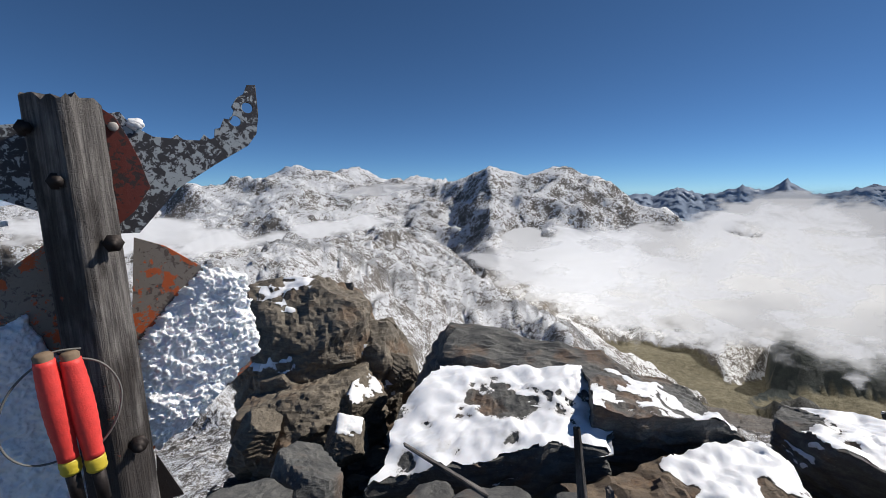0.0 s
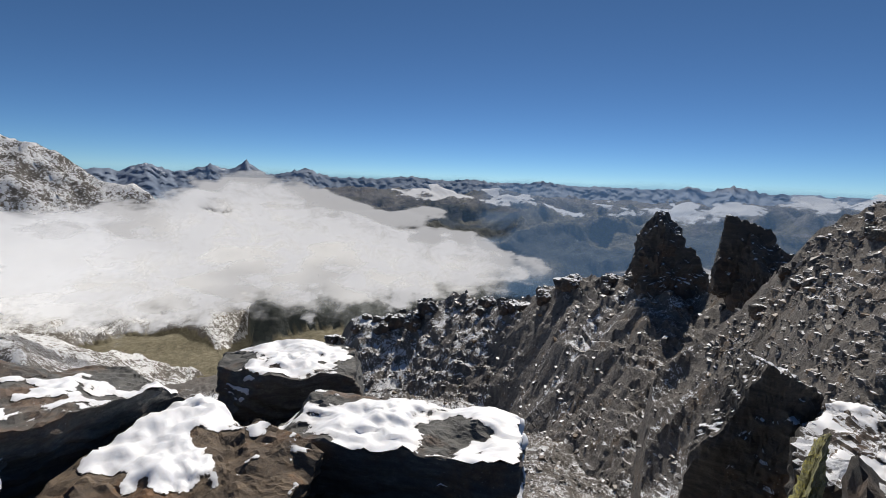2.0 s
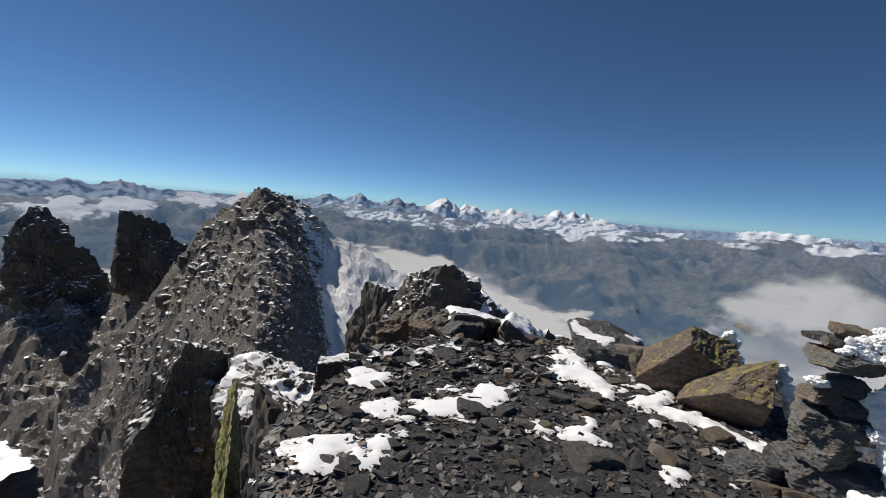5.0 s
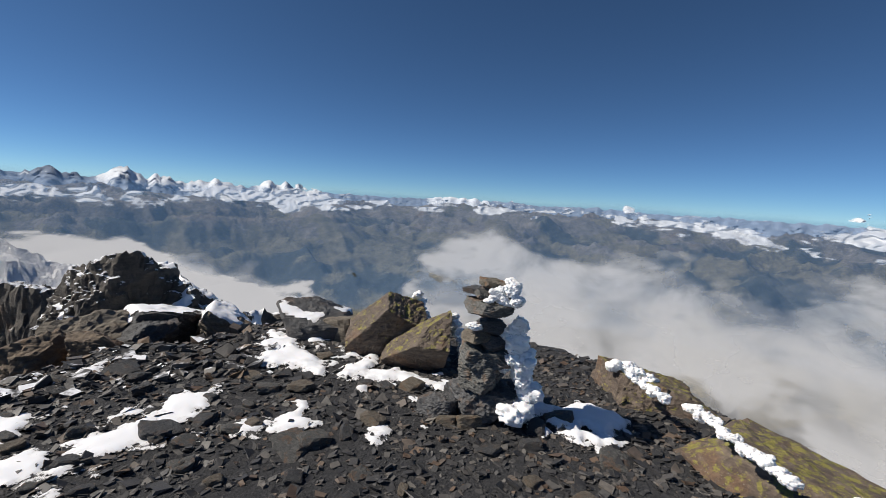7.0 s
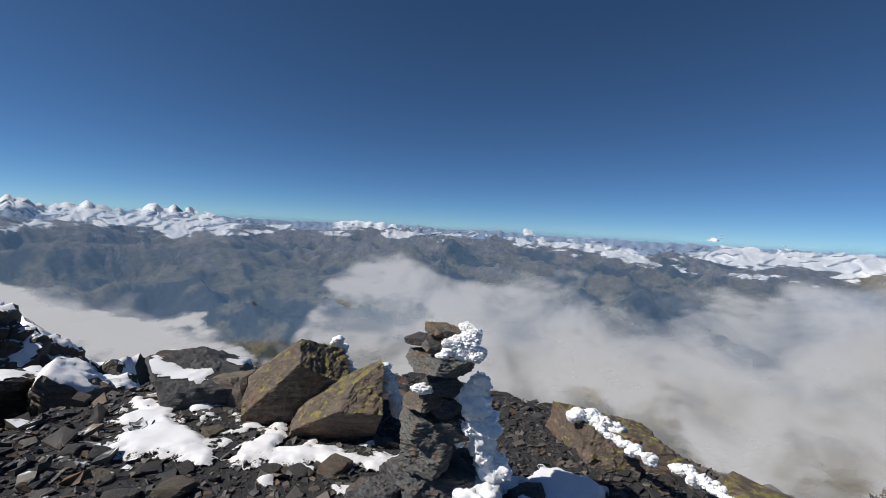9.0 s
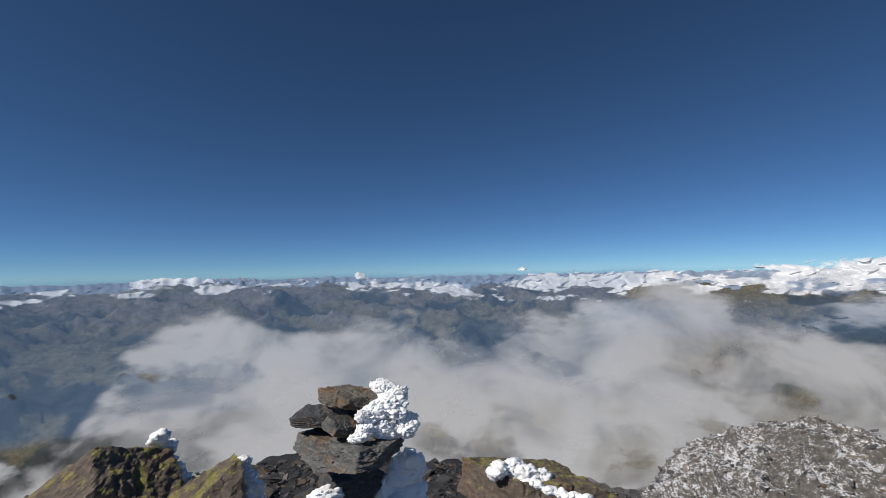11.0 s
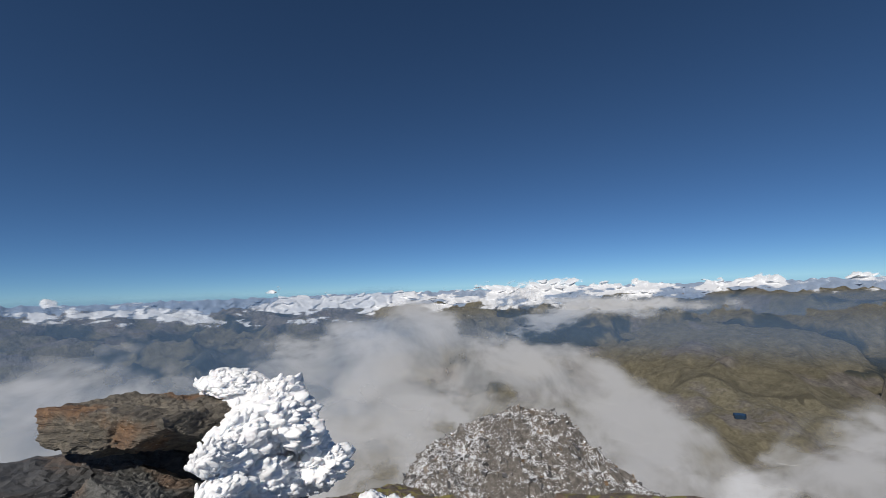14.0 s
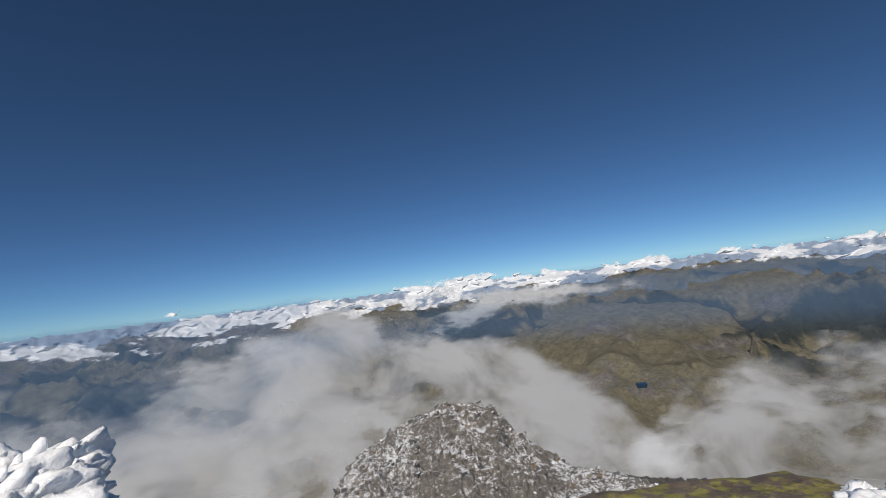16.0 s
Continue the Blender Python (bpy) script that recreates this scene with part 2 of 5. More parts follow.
SPUR = [(-52, -14, 1900, .4), (-57, -11.8, 1930, .42), (-60.5, -10.4, 1950, .42), (-64, -11.8, 1930, .42), (-70, -14, 1900, .4)]


def platform_edge(az):
    """How far the flat summit reaches, by bearing."""
    rows = [(-225, 2.6), (-190, 2.4), (-165, 2.6), (-140, 3.4), (-125, 4.0), (-105, 4.6), (-88, 5.0), (-74, 5.5), (-60, 5.3), (-48, 4.7), (-36, 4.4), (-28, 3.9), (-20, 2.7), (-13, 2.3),
            (-8, 1.5), (14, 1.5), (22, 2.6), (35, 3.6), (50, 4.0), (65, 4.3), (80, 4.6), (95, 5.4), (110, 5.0), (134, 2.6)]
    return np.interp(az, [r[0] for r in rows], [r[1] for r in rows])


def land(x, y):
    """Height, snow, grass, wood and grain of the land at x, y."""
    r = np.hypot(x, y) + 1e-6
    az = azimuth(x, y)
    az = np.where(az > 135, az - 360, az)
    warp = fbm(x / r * 5, y / r * 5, 3, 5) * 0.6
    lr = np.log(r)
    bend = step(30, 90, r) * (0.8 * fbm(lr * 7 + 3, az * 0.05, 3, 15) + 1.2 * np.where(r > 500, 1, 0) * fbm(lr * 9, az * 0.11, 3, 16))
    # flank of the summit, steep below the platform, easing out to the valley
    edge = platform_edge(az) * (1 + 0.08 * fbm(x * 0.9, y * 0.9, 3, 8))
    over = np.maximum(r - edge, 0)
    low = 0.42 * step(2, 25, az) * step(1.0, 1.8, r) + 0.5 * step(85, 100, az) * step(2.6, 3.4, r)
    flank = -1.62 - low - np.where(over < 5, over * 1.5, 7.5 + (over - 5) * 0.62)
    flank = np.maximum(flank, -40 - 0.42 * np.maximum(r - 55, 0))
    floor = -470 - 0.03 * r
    z = np.maximum(flank, floor)
    snow = np.where(r < 9, 0.0, 0.45 + 0 * r) * step(-260, -110, z)
    grass, wood = step(-380, -450, z) * 0.9, 0 * r
    forms = ((MASSIF, .5, .58, 0, 0, 61), (SADDLE, .3, .53, 0, 0, 62), (ISLET, .4, .45, .2, 0, 63), (PASTURE, .25, 0, 1.0, 0, 64), (SIDE_RIDGE, .8, .52, 0, 0, 65), (PEAK, .8, .5, 0, 0, 66),
             (SUBPEAK, .7, .46, 0, 0, 67), (BROWN_HILL, .3, 0, .8, 0, 68), (CLOUDED_PEAK, .5, .2, .3, 0, 69), (FAR_SLOPES, .1, 0, .4, 1.0, 70), (SPUR, .5, 0.05, .1, .8, 71))
    mid = {id(f[0]): ([q[0] for q in sorted(f[0])], [q[2] for q in sorted(f[0])]) for f in forms}
    for rows, behind, s, g, w, seed in forms:
        cz, cd, front, inside = crest(az + bend * np.clip(np.abs(lr - np.log(np.interp(az, *mid[id(rows)]))) * 4, 0, 1), rows)
        d = r - cd * (1 + 0.03 * fbm(x / cd * 9, y / cd * 9, 2, seed))
        rough = fbm(x / cd * 9, y / cd * 9, 5, seed, 0.5, True)
        tall = np.where(d < 0, cz + d * front, cz - d * behind) + cd * 0.008 * rough * np.clip(np.abs(d) / (0.1 * cd) + 0.25, 0, 1) * (2.0 if rows is FAR_SLOPES else 1)
        tall = tall - (1 - inside) * cd * 0.5
        won = (tall > z) & (inside > 0.001)
        z = np.where(won, tall, z)
        snow, grass, wood = np.where(won, s, snow), np.where(won, g, grass), np.where(won, w, wood)
    # the sunny side of the peak is bare scree, its other side white
    on_peak = (r > 26) & (r < 75) & (az < -3) & (az > -52)
    snow = np.where(on_peak, 0.36 + 0.75 * step(-18.5, -21.5, az + 2 * warp + (62 - r) * 0.24), snow)
    snow = np.where((az > -6) & (az < 60) & (r < 300) & (r > 9) & ~on_peak, 0.47 + 0.08 * step(90, 200, r), snow)
    # spurs and side valleys on the far slopes: woods below, pasture above, grey rock at the crest
    far = (wood > 0.3) & (r > 1300)
    spurs = fbm(x / 820 + 0.5 * value_noise(x / 1500, y / 1500, 21), y / 820, 6, 76, 0.52, True)
    z = z + np.where(far, 1.0, 0.0) * 42 * spurs * step(1700, 2400, r) * step(24, 12, az) * (1 - 0.75 * step(3300, 4000, r))
    high = np.clip((z + 420) / 260, 0, 1)
    grove = step(-0.12, 0.12, fbm(x / 300, y / 300, 5, 78, 0.6) - 1.5 * (high - 0.36))
    grass = np.where(far, 0.95 - 0.7 * step(0.62, 0.95, high + 0.25 * fbm(x / 200, y / 200, 4, 77)), grass)
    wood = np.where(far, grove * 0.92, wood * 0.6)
    on_hill = (r > 1300) & (az < -128) & (az > -205)
    grass = np.where(on_hill & (wood < 0.5), 0.86 + 0.5 * fbm(x / 260, y / 260, 4, 79), grass)
    # gullies and snow streaks run down the scree to the west
    scree = (r > 12) & (az > -14) & (az < 60) & (r < 260)
    across, down = -0.4 * x + 0.92 * y, -0.92 * x - 0.4 * y
    chute = 0 * r
    for wide, long, near, gone in ((3.0, 22, 1e9, 1e9), (9.0, 60, 40, 110)):
        u, v = across / wide, down / long
        chute = chute + fbm(0.8 * u + 0.6 * v, 0.8 * v - 0.6 * u, 4, 88 + int(wide), 0.6, True) * (step(170, 70, r) if near > 1e8 else step(near, gone, r))
    z = z + np.where(scree, np.clip(0.0035 * r, 0, 0.7) * chute, 0)
    snow = np.where(scree, snow + 0.02 - 0.17 * np.clip(chute, -1, 1), snow)
    # broken rock at every size that the distance lets one see
    beds = (r > 9) & (r < 420)
    bed = np.clip(r * 0.026, 0.5, 5.0)
    lay = (z + 0.22 * x - 0.12 * y) / bed + 0.9 * fbm(x / bed / 5, y / bed / 5, 3, 84)
    saw = lay - np.floor(lay)
    z = z + np.where(beds & (snow < 0.62), 1.0, 0.0) * bed * 0.5 * (step(0.25, 0.75, saw) - saw) * step(-0.5, 0.5, fbm(x / bed / 7, y / bed / 7, 3, 85) + 0.1)
    length = 0.9
    while length < 900:
        seen = step(r * 0.006, r * 0.02, length + 0 * r) * (1 - step(r * 0.10, r * 0.22, length + 0 * r)) * step(2.5, 8, r)
        soft = (1 - np.where(on_hill, 0.25, 0.8) * grass) * np.where((r > 1200) & (wood + grass > 0.2), np.where((wood > 0.4) | on_hill, 0.8, 0.4), 1.0)
        z = z + seen * soft * length * np.where(r < 12, 0.085, np.where(on_peak, 0.052, np.where(r < 420, 0.10, np.where(far, 0.06, 0.11)))) * fbm(x / length, y / length, 1, 90 + int(length * 3), 0.5, True)
        length *= 1.9
    return z, snow, grass, wood


def build_ground():
    rings = ((0.35, 4, 40), (4, 20, 56), (20, 72, 125), (72, 320, 120), (320, 1000, 26), (1000, 4850, 135))
    r = np.concatenate([[0.02]] + [np.geomspace(a, b, k, endpoint=b == 4850) for a, b, k in rings])
    n, m = 1050, len(r)
    az = np.linspace(-math.pi, math.pi, n, endpoint=False)
    a, d = np.meshgrid(az, r, indexing="ij")
    # uneven corners, so that no grid shows in the broken rock
    shake = np.random.default_rng(3).uniform(-0.36, 0.36, (2, n, m)) * step(3, 9, d)
    a = a + shake[0] * 2 * math.pi / n
    d = d * (1 + shake[1] * np.minimum(np.gradient(np.log(r)), 0.03))
    x, y = (-np.sin(a) * d).ravel(), (np.cos(a) * d).ravel()
    z, snow, grass, wood = land(x, y)
    size = 6.0 / np.maximum(d.ravel(), 6.0)
    size = np.exp(np.round(np.log(size) / 0.9) * 0.9)
    mesh = mesh_from("ground", np.stack([x, y, z], -1), grid_quads(n, m, True), True, {"snow": snow, "grass": grass, "wood": wood, "size": size})
    bare = (d.ravel() > 7) & (d.ravel() < 420)
    mesh.polygons.foreach_set("use_smooth", ~bare.reshape(n, m)[:, :-1].ravel())
    mesh.materials.append(GROUND)
    return tagged(new("ground", mesh), "rocky alpine summit falling away to snowy ridges and valleys", "ground", kind="structure")


ground = build_ground()

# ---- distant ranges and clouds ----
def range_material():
    n = Nodes("hazed_range")
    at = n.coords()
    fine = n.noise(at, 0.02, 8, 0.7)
    # rock takes the blue of far haze as its own base colour
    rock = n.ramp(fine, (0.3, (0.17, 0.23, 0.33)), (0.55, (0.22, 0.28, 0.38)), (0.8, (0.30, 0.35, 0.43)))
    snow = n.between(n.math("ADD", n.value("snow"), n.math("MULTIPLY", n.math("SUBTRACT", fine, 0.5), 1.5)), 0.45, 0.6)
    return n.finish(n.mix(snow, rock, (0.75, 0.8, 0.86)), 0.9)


def far_range():
    """The ring of mountains on the skyline, with the peaks that stand out of it."""
    n, m = 1250, 30
    az = np.linspace(-216, 144, n)
    peaks = ((52.4, 0.95, 1.3, 0.25), (56, .45, 1.6, .4), (46, .25, 2, .3), (62, .3, 1.5, .4), (33.3, -.1, 2.2, 0), (17, -.15, 1.4, .1), (26, -.25, 3, 0), (1, .1, 1.0, .05), (-3, .05, 2.0, .2), (-24, .55, 1.6, .3), (-28, .7, 1.5, .45),
             (-33, .55, 2.2, .35), (-38.7, 1.0, 1.8, .9), (-42, .55, 1.6, .8), (-47, .35, 2.4, .9), (-53.0, .45, 1.6, .7), (-54.6, .5, .9, .5), (-74.5, -.05, 2.2, .95), (-77.5, 0, 1.6, .95), (-82, -.2, 3, .4), (-92, -.3, 4, .2), (-150, -.4, 6, .3), (-175, -.5, 8, .3))
    top = -0.55 + 0 * az
    snow = 0.02 + 0 * az
    for a, e, w, s in peaks:
        near = np.clip(1 - np.abs(az - a) / (1.7 * w), 0, 1)
        top = np.maximum(top, -0.55 + (e + 0.5) * near ** 1.1)
        snow = np.maximum(snow, s * step(0, 0.5, near))
    jag = fbm(az * 1.1, 0 * az + 3.3, 6, 31, 0.6, True)
    lift = np.clip(top + 0.75, 0, 2)
    top = top + (0.08 + 0.16 * lift) * (jag - 0.3) + 0.05 * fbm(az * 5.1, 0 * az + 1.3, 4, 34, 0.6, True)
    s = np.linspace(0, 1, m)
    a2, s2 = np.meshgrid(az, s, indexing="ij")
    el = top[:, None] - s2 * 3.4
    dist = 4780 - 650 * s2 + 35 * fbm(a2 * 1.6, s2 * 5, 5, 33, 0.6, True) * np.minimum(1, 4 * s2 + 0.3)
    ar = np.radians(a2)
    pts = np.stack([-np.sin(ar) * dist, np.cos(ar) * dist, dist * np.tan(np.radians(el))], -1).reshape(-1, 3)
    cover = (snow[:, None] * (1 - 0.6 * step(0.12, 0.45, s2))).ravel()
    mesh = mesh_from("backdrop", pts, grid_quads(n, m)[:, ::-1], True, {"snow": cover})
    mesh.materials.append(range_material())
    return tagged(new("backdrop", mesh), "distant alpine ranges coloured haze blue, with snowy peaks on the skyline", "mountains", kind="structure")


far_range()


def lobes(x, y, octaves, seed):
    """Rounded, cauliflower-like relief, with no even rows in it."""
    x, y = x + 0.6 * fbm(x * 0.7, y * 0.7, 3, seed + 40), y + 0.6 * fbm(x * 0.7 + 5, y * 0.7, 3, seed + 50)
    total, amp = 0 * x, 1.0
    for k in range(octaves):
        v = value_noise(x * 0.8 - y * 0.6 + 7 * k, x * 0.6 + y * 0.8, seed + k)
        total = total + amp * np.sqrt(v * v + 0.10)
        x, y, amp = x * 2.1, y * 2.1, amp * 0.40
    return total


def cloud(label, az0, az1, low, high, near, far, top, foot, material, relief=60, wave=320, seed=0, soft=1.2, fill=1.0, fray=0.8, cell=0.2, wall=False, tatter=0.35, octaves=4, thin=None, gaps=0.0, puff=2.4):
    """A bank of cloud: its upper and lower limit by bearing, as seen from the summit; it reaches from near to far.
    A wall of cumulus bulges towards the summit, any other bank heaves upwards. thin: how gently it fades at its foot; gaps: how broken it is."""
    n, m = int((az1 - az0) / cell), int((high - low) / (cell * 0.5))
    az, el = np.meshgrid(np.linspace(az0, az1, n), np.linspace(low, high, m), indexing="ij")
    up = np.interp(az, [p[0] for p in sorted(top)], [p[1] for p in sorted(top)])
    down = np.interp(az, [p[0] for p in sorted(foot)], [p[1] for p in sorted(foot)])
    dist = near * (far / near) ** ((el - low) / (high - low))
    a = np.radians(az)
    x, y, z = -np.sin(a) * dist, np.cos(a) * dist, dist * np.tan(np.radians(el))
    if wall:
        bump = lobes(az / puff, el * 1.6 / puff + seed, octaves, 200 + seed)
        wild = fbm(az / puff / 2.4, el / puff, 6, 230 + seed, 0.58)
    else:
        bump = lobes(x / wave + seed, y / wave, octaves, 200 + seed)
        wild = fbm(az / puff / 2.0, el / puff * 1.5 + seed, 6, 230 + seed, 0.55)
    up, down = up + wild * fray + (bump - 0.5) * fray * 1.6, down + 0.8 * fray * fbm(az * 0.5, el * 0.9, 5, 240 + seed, 0.6)
    dens = np.minimum(step(0, soft, up - el), step(0, thin or soft, el - down))
    edge = min(3.5, (az1 - az0) / 12)
    dens = dens * step(az0, az0 + min(9, (az1 - az0) / 4), az + edge * wild) * step(az1, az1 - min(9, (az1 - az0) / 4), az + edge * wild) * fill
    dens = dens * (1 - tatter * step(0.25, -0.45, wild + 0.7 * (bump - 0.5)))
    if gaps:
        dens = dens * step(-0.25, 0.25, fbm(az * 0.16 + seed, el * 0.8, 5, 260 + seed, 0.6) + 0.5 - gaps)
    if wall:
        dist = dist - relief * bump
        x, y = -np.sin(a) * dist, np.cos(a) * dist
    else:
        z = z + relief * (bump - 0.5)
    quads = grid_quads(n, m)[:, ::-1]
    keep = dens.ravel()[quads].max(1) > 0.02
    mesh = mesh_from("cloud_bank", np.stack([x, y, z], -1).reshape(-1, 3), quads[keep], True, {"body": dens.ravel(), "round": az.ravel(), "rise": el.ravel() * 1.5})
    mesh.materials.append(material)
    ob = tagged(new("cloud_bank", mesh), label, "cloud", kind="stuff")
    ob.visible_shadow = False
    return ob


THICK = cloud_material("cloud_thick", 0.97, 0.24, 0.6, 0.05, 0.9, 0.61, 0.22, 0.5)
VEIL = cloud_material("cloud_veil", 0.86, 0.15, 0.9, through=0.3)
THIN = cloud_material("cloud_thin", 0.55, 0.12, 1.1, through=0.35)
BAND = cloud_material("cloud_band", 0.95, 0.6, 1.1, 0.12, 0.85, 0.84, soft=1.2)
FOG = cloud_material("valley_fog", 0.88, 0.11, 2.2, 0.05, 1.0, 0.70, 0.34, 0.4)
WISPS = cloud_material("cloud_wisps", 0.85, 0.34, 2.4, 0.30, 1.2, 0.74, 0.2, 0.5)
HAZE = cloud_material("thin_fog", 0.4, 0.1, 1.2, 0.0, 1.0, 0.72, 0.45)
# the blue of aerial haze, given to a thin sheet as its tint
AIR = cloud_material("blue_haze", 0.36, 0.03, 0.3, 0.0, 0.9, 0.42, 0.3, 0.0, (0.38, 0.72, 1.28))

SEA_TOP = [(14, -12.5), (17, -11.5), (21, -9.5), (25, -7.2), (29, -5.2), (31.6, -4.6), (36, -5.2), (41, -2.6), (46, -1.3), (52, -.8), (58, -1.1), (63, -3.6), (66, -4.2), (70, -4.6), (73.5, -5.0), (80, -6.0), (84, -7.6), (90, -9)]
SEA_FOOT = [(14, -12.6), (19, -14.5), (22, -16), (34, -17.8), (42, -18.6), (50, -18.0), (60, -18.6), (67, -18.4), (74, -16.6), (80, -14.2), (84, -12), (90, -9)]
cloud("sunlit white sea of cloud filling the valley", 12, 92, -20.5, 1.0, 900, 3100, SEA_TOP, SEA_FOOT, THICK, 34, 700, 1, soft=1.0, tatter=0.12, fray=1.1, cell=0.28, thin=4.5, puff=3.6, octaves=2)
cloud("loose wisps over the sea of cloud", 10, 90, -20.5, 1.0, 820, 2700, [(a, e - 0.6) for a, e in SEA_TOP], SEA_FOOT, WISPS, 20, 700, 21, soft=2.0, tatter=0.95, fray=1.2, cell=0.3, thin=3.0, puff=4.0, octaves=2)
cloud("sunlit cloud welling up behind the dark peak", -66, 10, -20, -4, 600, 1300, [(10, -10), (0, -8.2), (-3, -8.4), (-10, -8), (-28, -5.9), (-33, -5.5), (-39, -5.8), (-42, -7.6), (-44, -8.8), (-47.5, -10.0), (-52, -11.9), (-58, -12.8), (-61, -14.5), (-66, -18)],
      [(10, -13), (-28, -13), (-42, -14), (-48, -17), (-52, -19), (-66, -20)], THICK, 14, 400, 16, octaves=2, soft=0.9, tatter=0.15, fray=0.7, cell=0.22, thin=3.0, puff=2.6)
cloud("thin grey cloud drifting over the snowy ridge", 62, 96, -17, -3, 820, 1800, [(62, -4), (72, -4.4), (78, -5.2), (84, -7.0), (96, -9)], [(62, -17), (74, -15.5), (80, -13), (86, -10), (96, -9)], THIN, 30, 420, 2, soft=3.0, tatter=0.6)
cloud("low cloud lying behind the snowy saddle", 92, 136, -9, 0, 1900, 2300, [(92, -2.6), (96, -2.9), (100, -3.1), (107, -3.6), (113, -4.6), (118, -2.6), (124, -1.6), (136, -1)], [(92, -3.8), (98, -5.5), (104, -7), (136, -8)], VEIL, 25, 300, 3, soft=1.6, fray=.5, tatter=0.2)
cloud("wisps of cloud across the snowy massif", 88, 112, -3, 2.5, 2500, 2650, [(88, .4), (94, .9), (98, 1.1), (102, .5), (112, -.6)], [(88, .2), (94, -.6), (100, -1.3), (106, -.8), (112, -.7)], THIN, 20, 160, 4, soft=.9, fray=.4, wall=True)

# broken bands of cumulus over the far slopes
cloud("band of small white cumulus over the far valley", -24, 42, -6, 0, 2150, 2750, [(42, -2.4), (36, -2.2), (29, -1.6), (24, -1.5), (17, -2.7), (14, -3.3), (8, -2.8), (2, -3.1), (-3, -2.2), (-8, -1.0), (-14, -.9), (-24, -.7)],
      [(42, -2.6), (36, -2.9), (30, -3.1), (24, -3.1), (17, -3.8), (12, -4.3), (4, -4.4), (-3, -4.3), (-7, -2.4), (-14, -2.3), (-24, -1.4)], BAND, 20, 170, 5, soft=.5, fray=.6, cell=.15, tatter=0.35, gaps=0.16, puff=1.3, thin=.7, octaves=3)
cloud("band of white cumulus along the far range", -75, -20, -6, 1, 2150, 2750, [(-20, -.6), (-25, -.6), (-30, -1.0), (-36, -1.7), (-41, -2.1), (-44, -1.5), (-48, -.8), (-52, -1.0), (-58, -.4), (-64, -1.0), (-70, -1.3), (-75, -1.7)],
      [(-20, -1.4), (-26, -2.3), (-32, -2.8), (-38, -3.1), (-42, -3.1), (-46, -2.1), (-50, -2.7), (-55, -3.0), (-60, -2.4), (-66, -2.4), (-75, -2.6)], BAND, 110, 170, 6, soft=.55, fray=.6, cell=.15, tatter=0.35, gaps=0.18, puff=1.4, thin=.7, octaves=5, wall=True)
cloud("row of flat cumulus on the horizon", -152, -68, -6.5, 1, 2100, 2900, [(-68, -1.1), (-78, -1.2), (-84, -1.1), (-92, -.8), (-104, -.6), (-112, -.6), (-122, -.9), (-132, -.6), (-142, -.5), (-152, -.5)],
      [(-68, -2.1), (-78, -2.0), (-86, -2.0), (-92, -2.0), (-100, -2.7), (-110, -3.5), (-122, -4), (-135, -3.4), (-152, -3)], BAND, 110, 170, 7, soft=.55, fray=.6, cell=.15, tatter=0.35, gaps=0.18, puff=1.4, thin=.7, octaves=5, wall=True)
cloud("flat white cloud deck far to the horizon", -216, -140, -5, 1.5, 2400, 3100, [(-140, -.5), (-147, .0), (-152, -.3), (-160, -.5), (-175, -.6), (-190, -.7), (-216, -.7)],
      [(-140, -2.2), (-150, -2.6), (-158, -2.6), (-166, -1.9), (-172, -1.6), (-180, -2.0), (-195, -2.4), (-216, -2.4)], BAND, 110, 170, 8, soft=.55, fray=.6, cell=.15, tatter=0.35, gaps=0.18, puff=1.4, thin=.7, octaves=5, wall=True)

# fog on the shaded side of the summit
FOG_TOP = [(-32, -4.5), (-38, -4.9), (-43, -7.6), (-48, -9.5), (-52, -10.8), (-58, -14), (-62, -16.5), (-67, -14.5), (-70.5, -8), (-73, -4.8), (-76.3, -3.3), (-80, -3.6), (-84, -5.2), (-88, -6.6), (-93, -6.2), (-98, -6.6), (-104, -4.6), (-110, -4.2), (-119, -4.0),
           (-127, -3.4), (-133, -2.6), (-140, -2.2), (-145, -5), (-150, -6.8), (-154, -8.8), (-158, -11), (-164, -14.5), (-170, -18)]
cloud("pale fog rising out of the valley below the cairn", -176, -30, -34, -1.5, 400, 2400, FOG_TOP, [(-176, -32), (-30, -20)], FOG, 50, 420, 9, octaves=3, soft=2.6, fill=0.74, tatter=0.55, cell=0.3, fray=1.2, wall=True, puff=6.5)
cloud("thin veil of fog over the valley", -168, -62, -36, -3, 260, 1500, [(-62, -20), (-68, -17), (-74, -8.5), (-84, -8.5), (-95, -9.5), (-110, -8), (-125, -7), (-140, -9), (-148, -12), (-156, -15), (-168, -22)], [(-168, -34), (-62, -34)], HAZE, 30, 420, 10, octaves=2, soft=5, fill=0.75, tatter=0.5, cell=0.4, wall=True, puff=8)
cloud("fog bank welling up beside the brown hill", -222, -158, -34, -7, 420, 1700, [(-158, -20), (-166, -18.5), (-171, -15), (-174, -11), (-178, -9.4), (-184, -9.2), (-192, -8.6), (-205, -8), (-222, -8)], [(-222, -34), (-158, -33)], FOG, 50, 420, 11, octaves=3, soft=2.6, fill=0.78, tatter=0.5, cell=0.3, wall=True, puff=6)
cloud("small grey cloud above the brown hill", -172, -140, -10, 1, 2000, 2400, [(-140, -1.8), (-146, -1.0), (-148, -.3), (-151, -1.0), (-158, -1.3), (-164, -2.2), (-172, -3.4)], [(-140, -8), (-148, -7), (-154, -5.2), (-160, -4.2), (-166, -3.9), (-172, -3.6)], FOG, 60, 260, 12, soft=1.6, fill=0.8, fray=.6, wall=True, tatter=0.6)

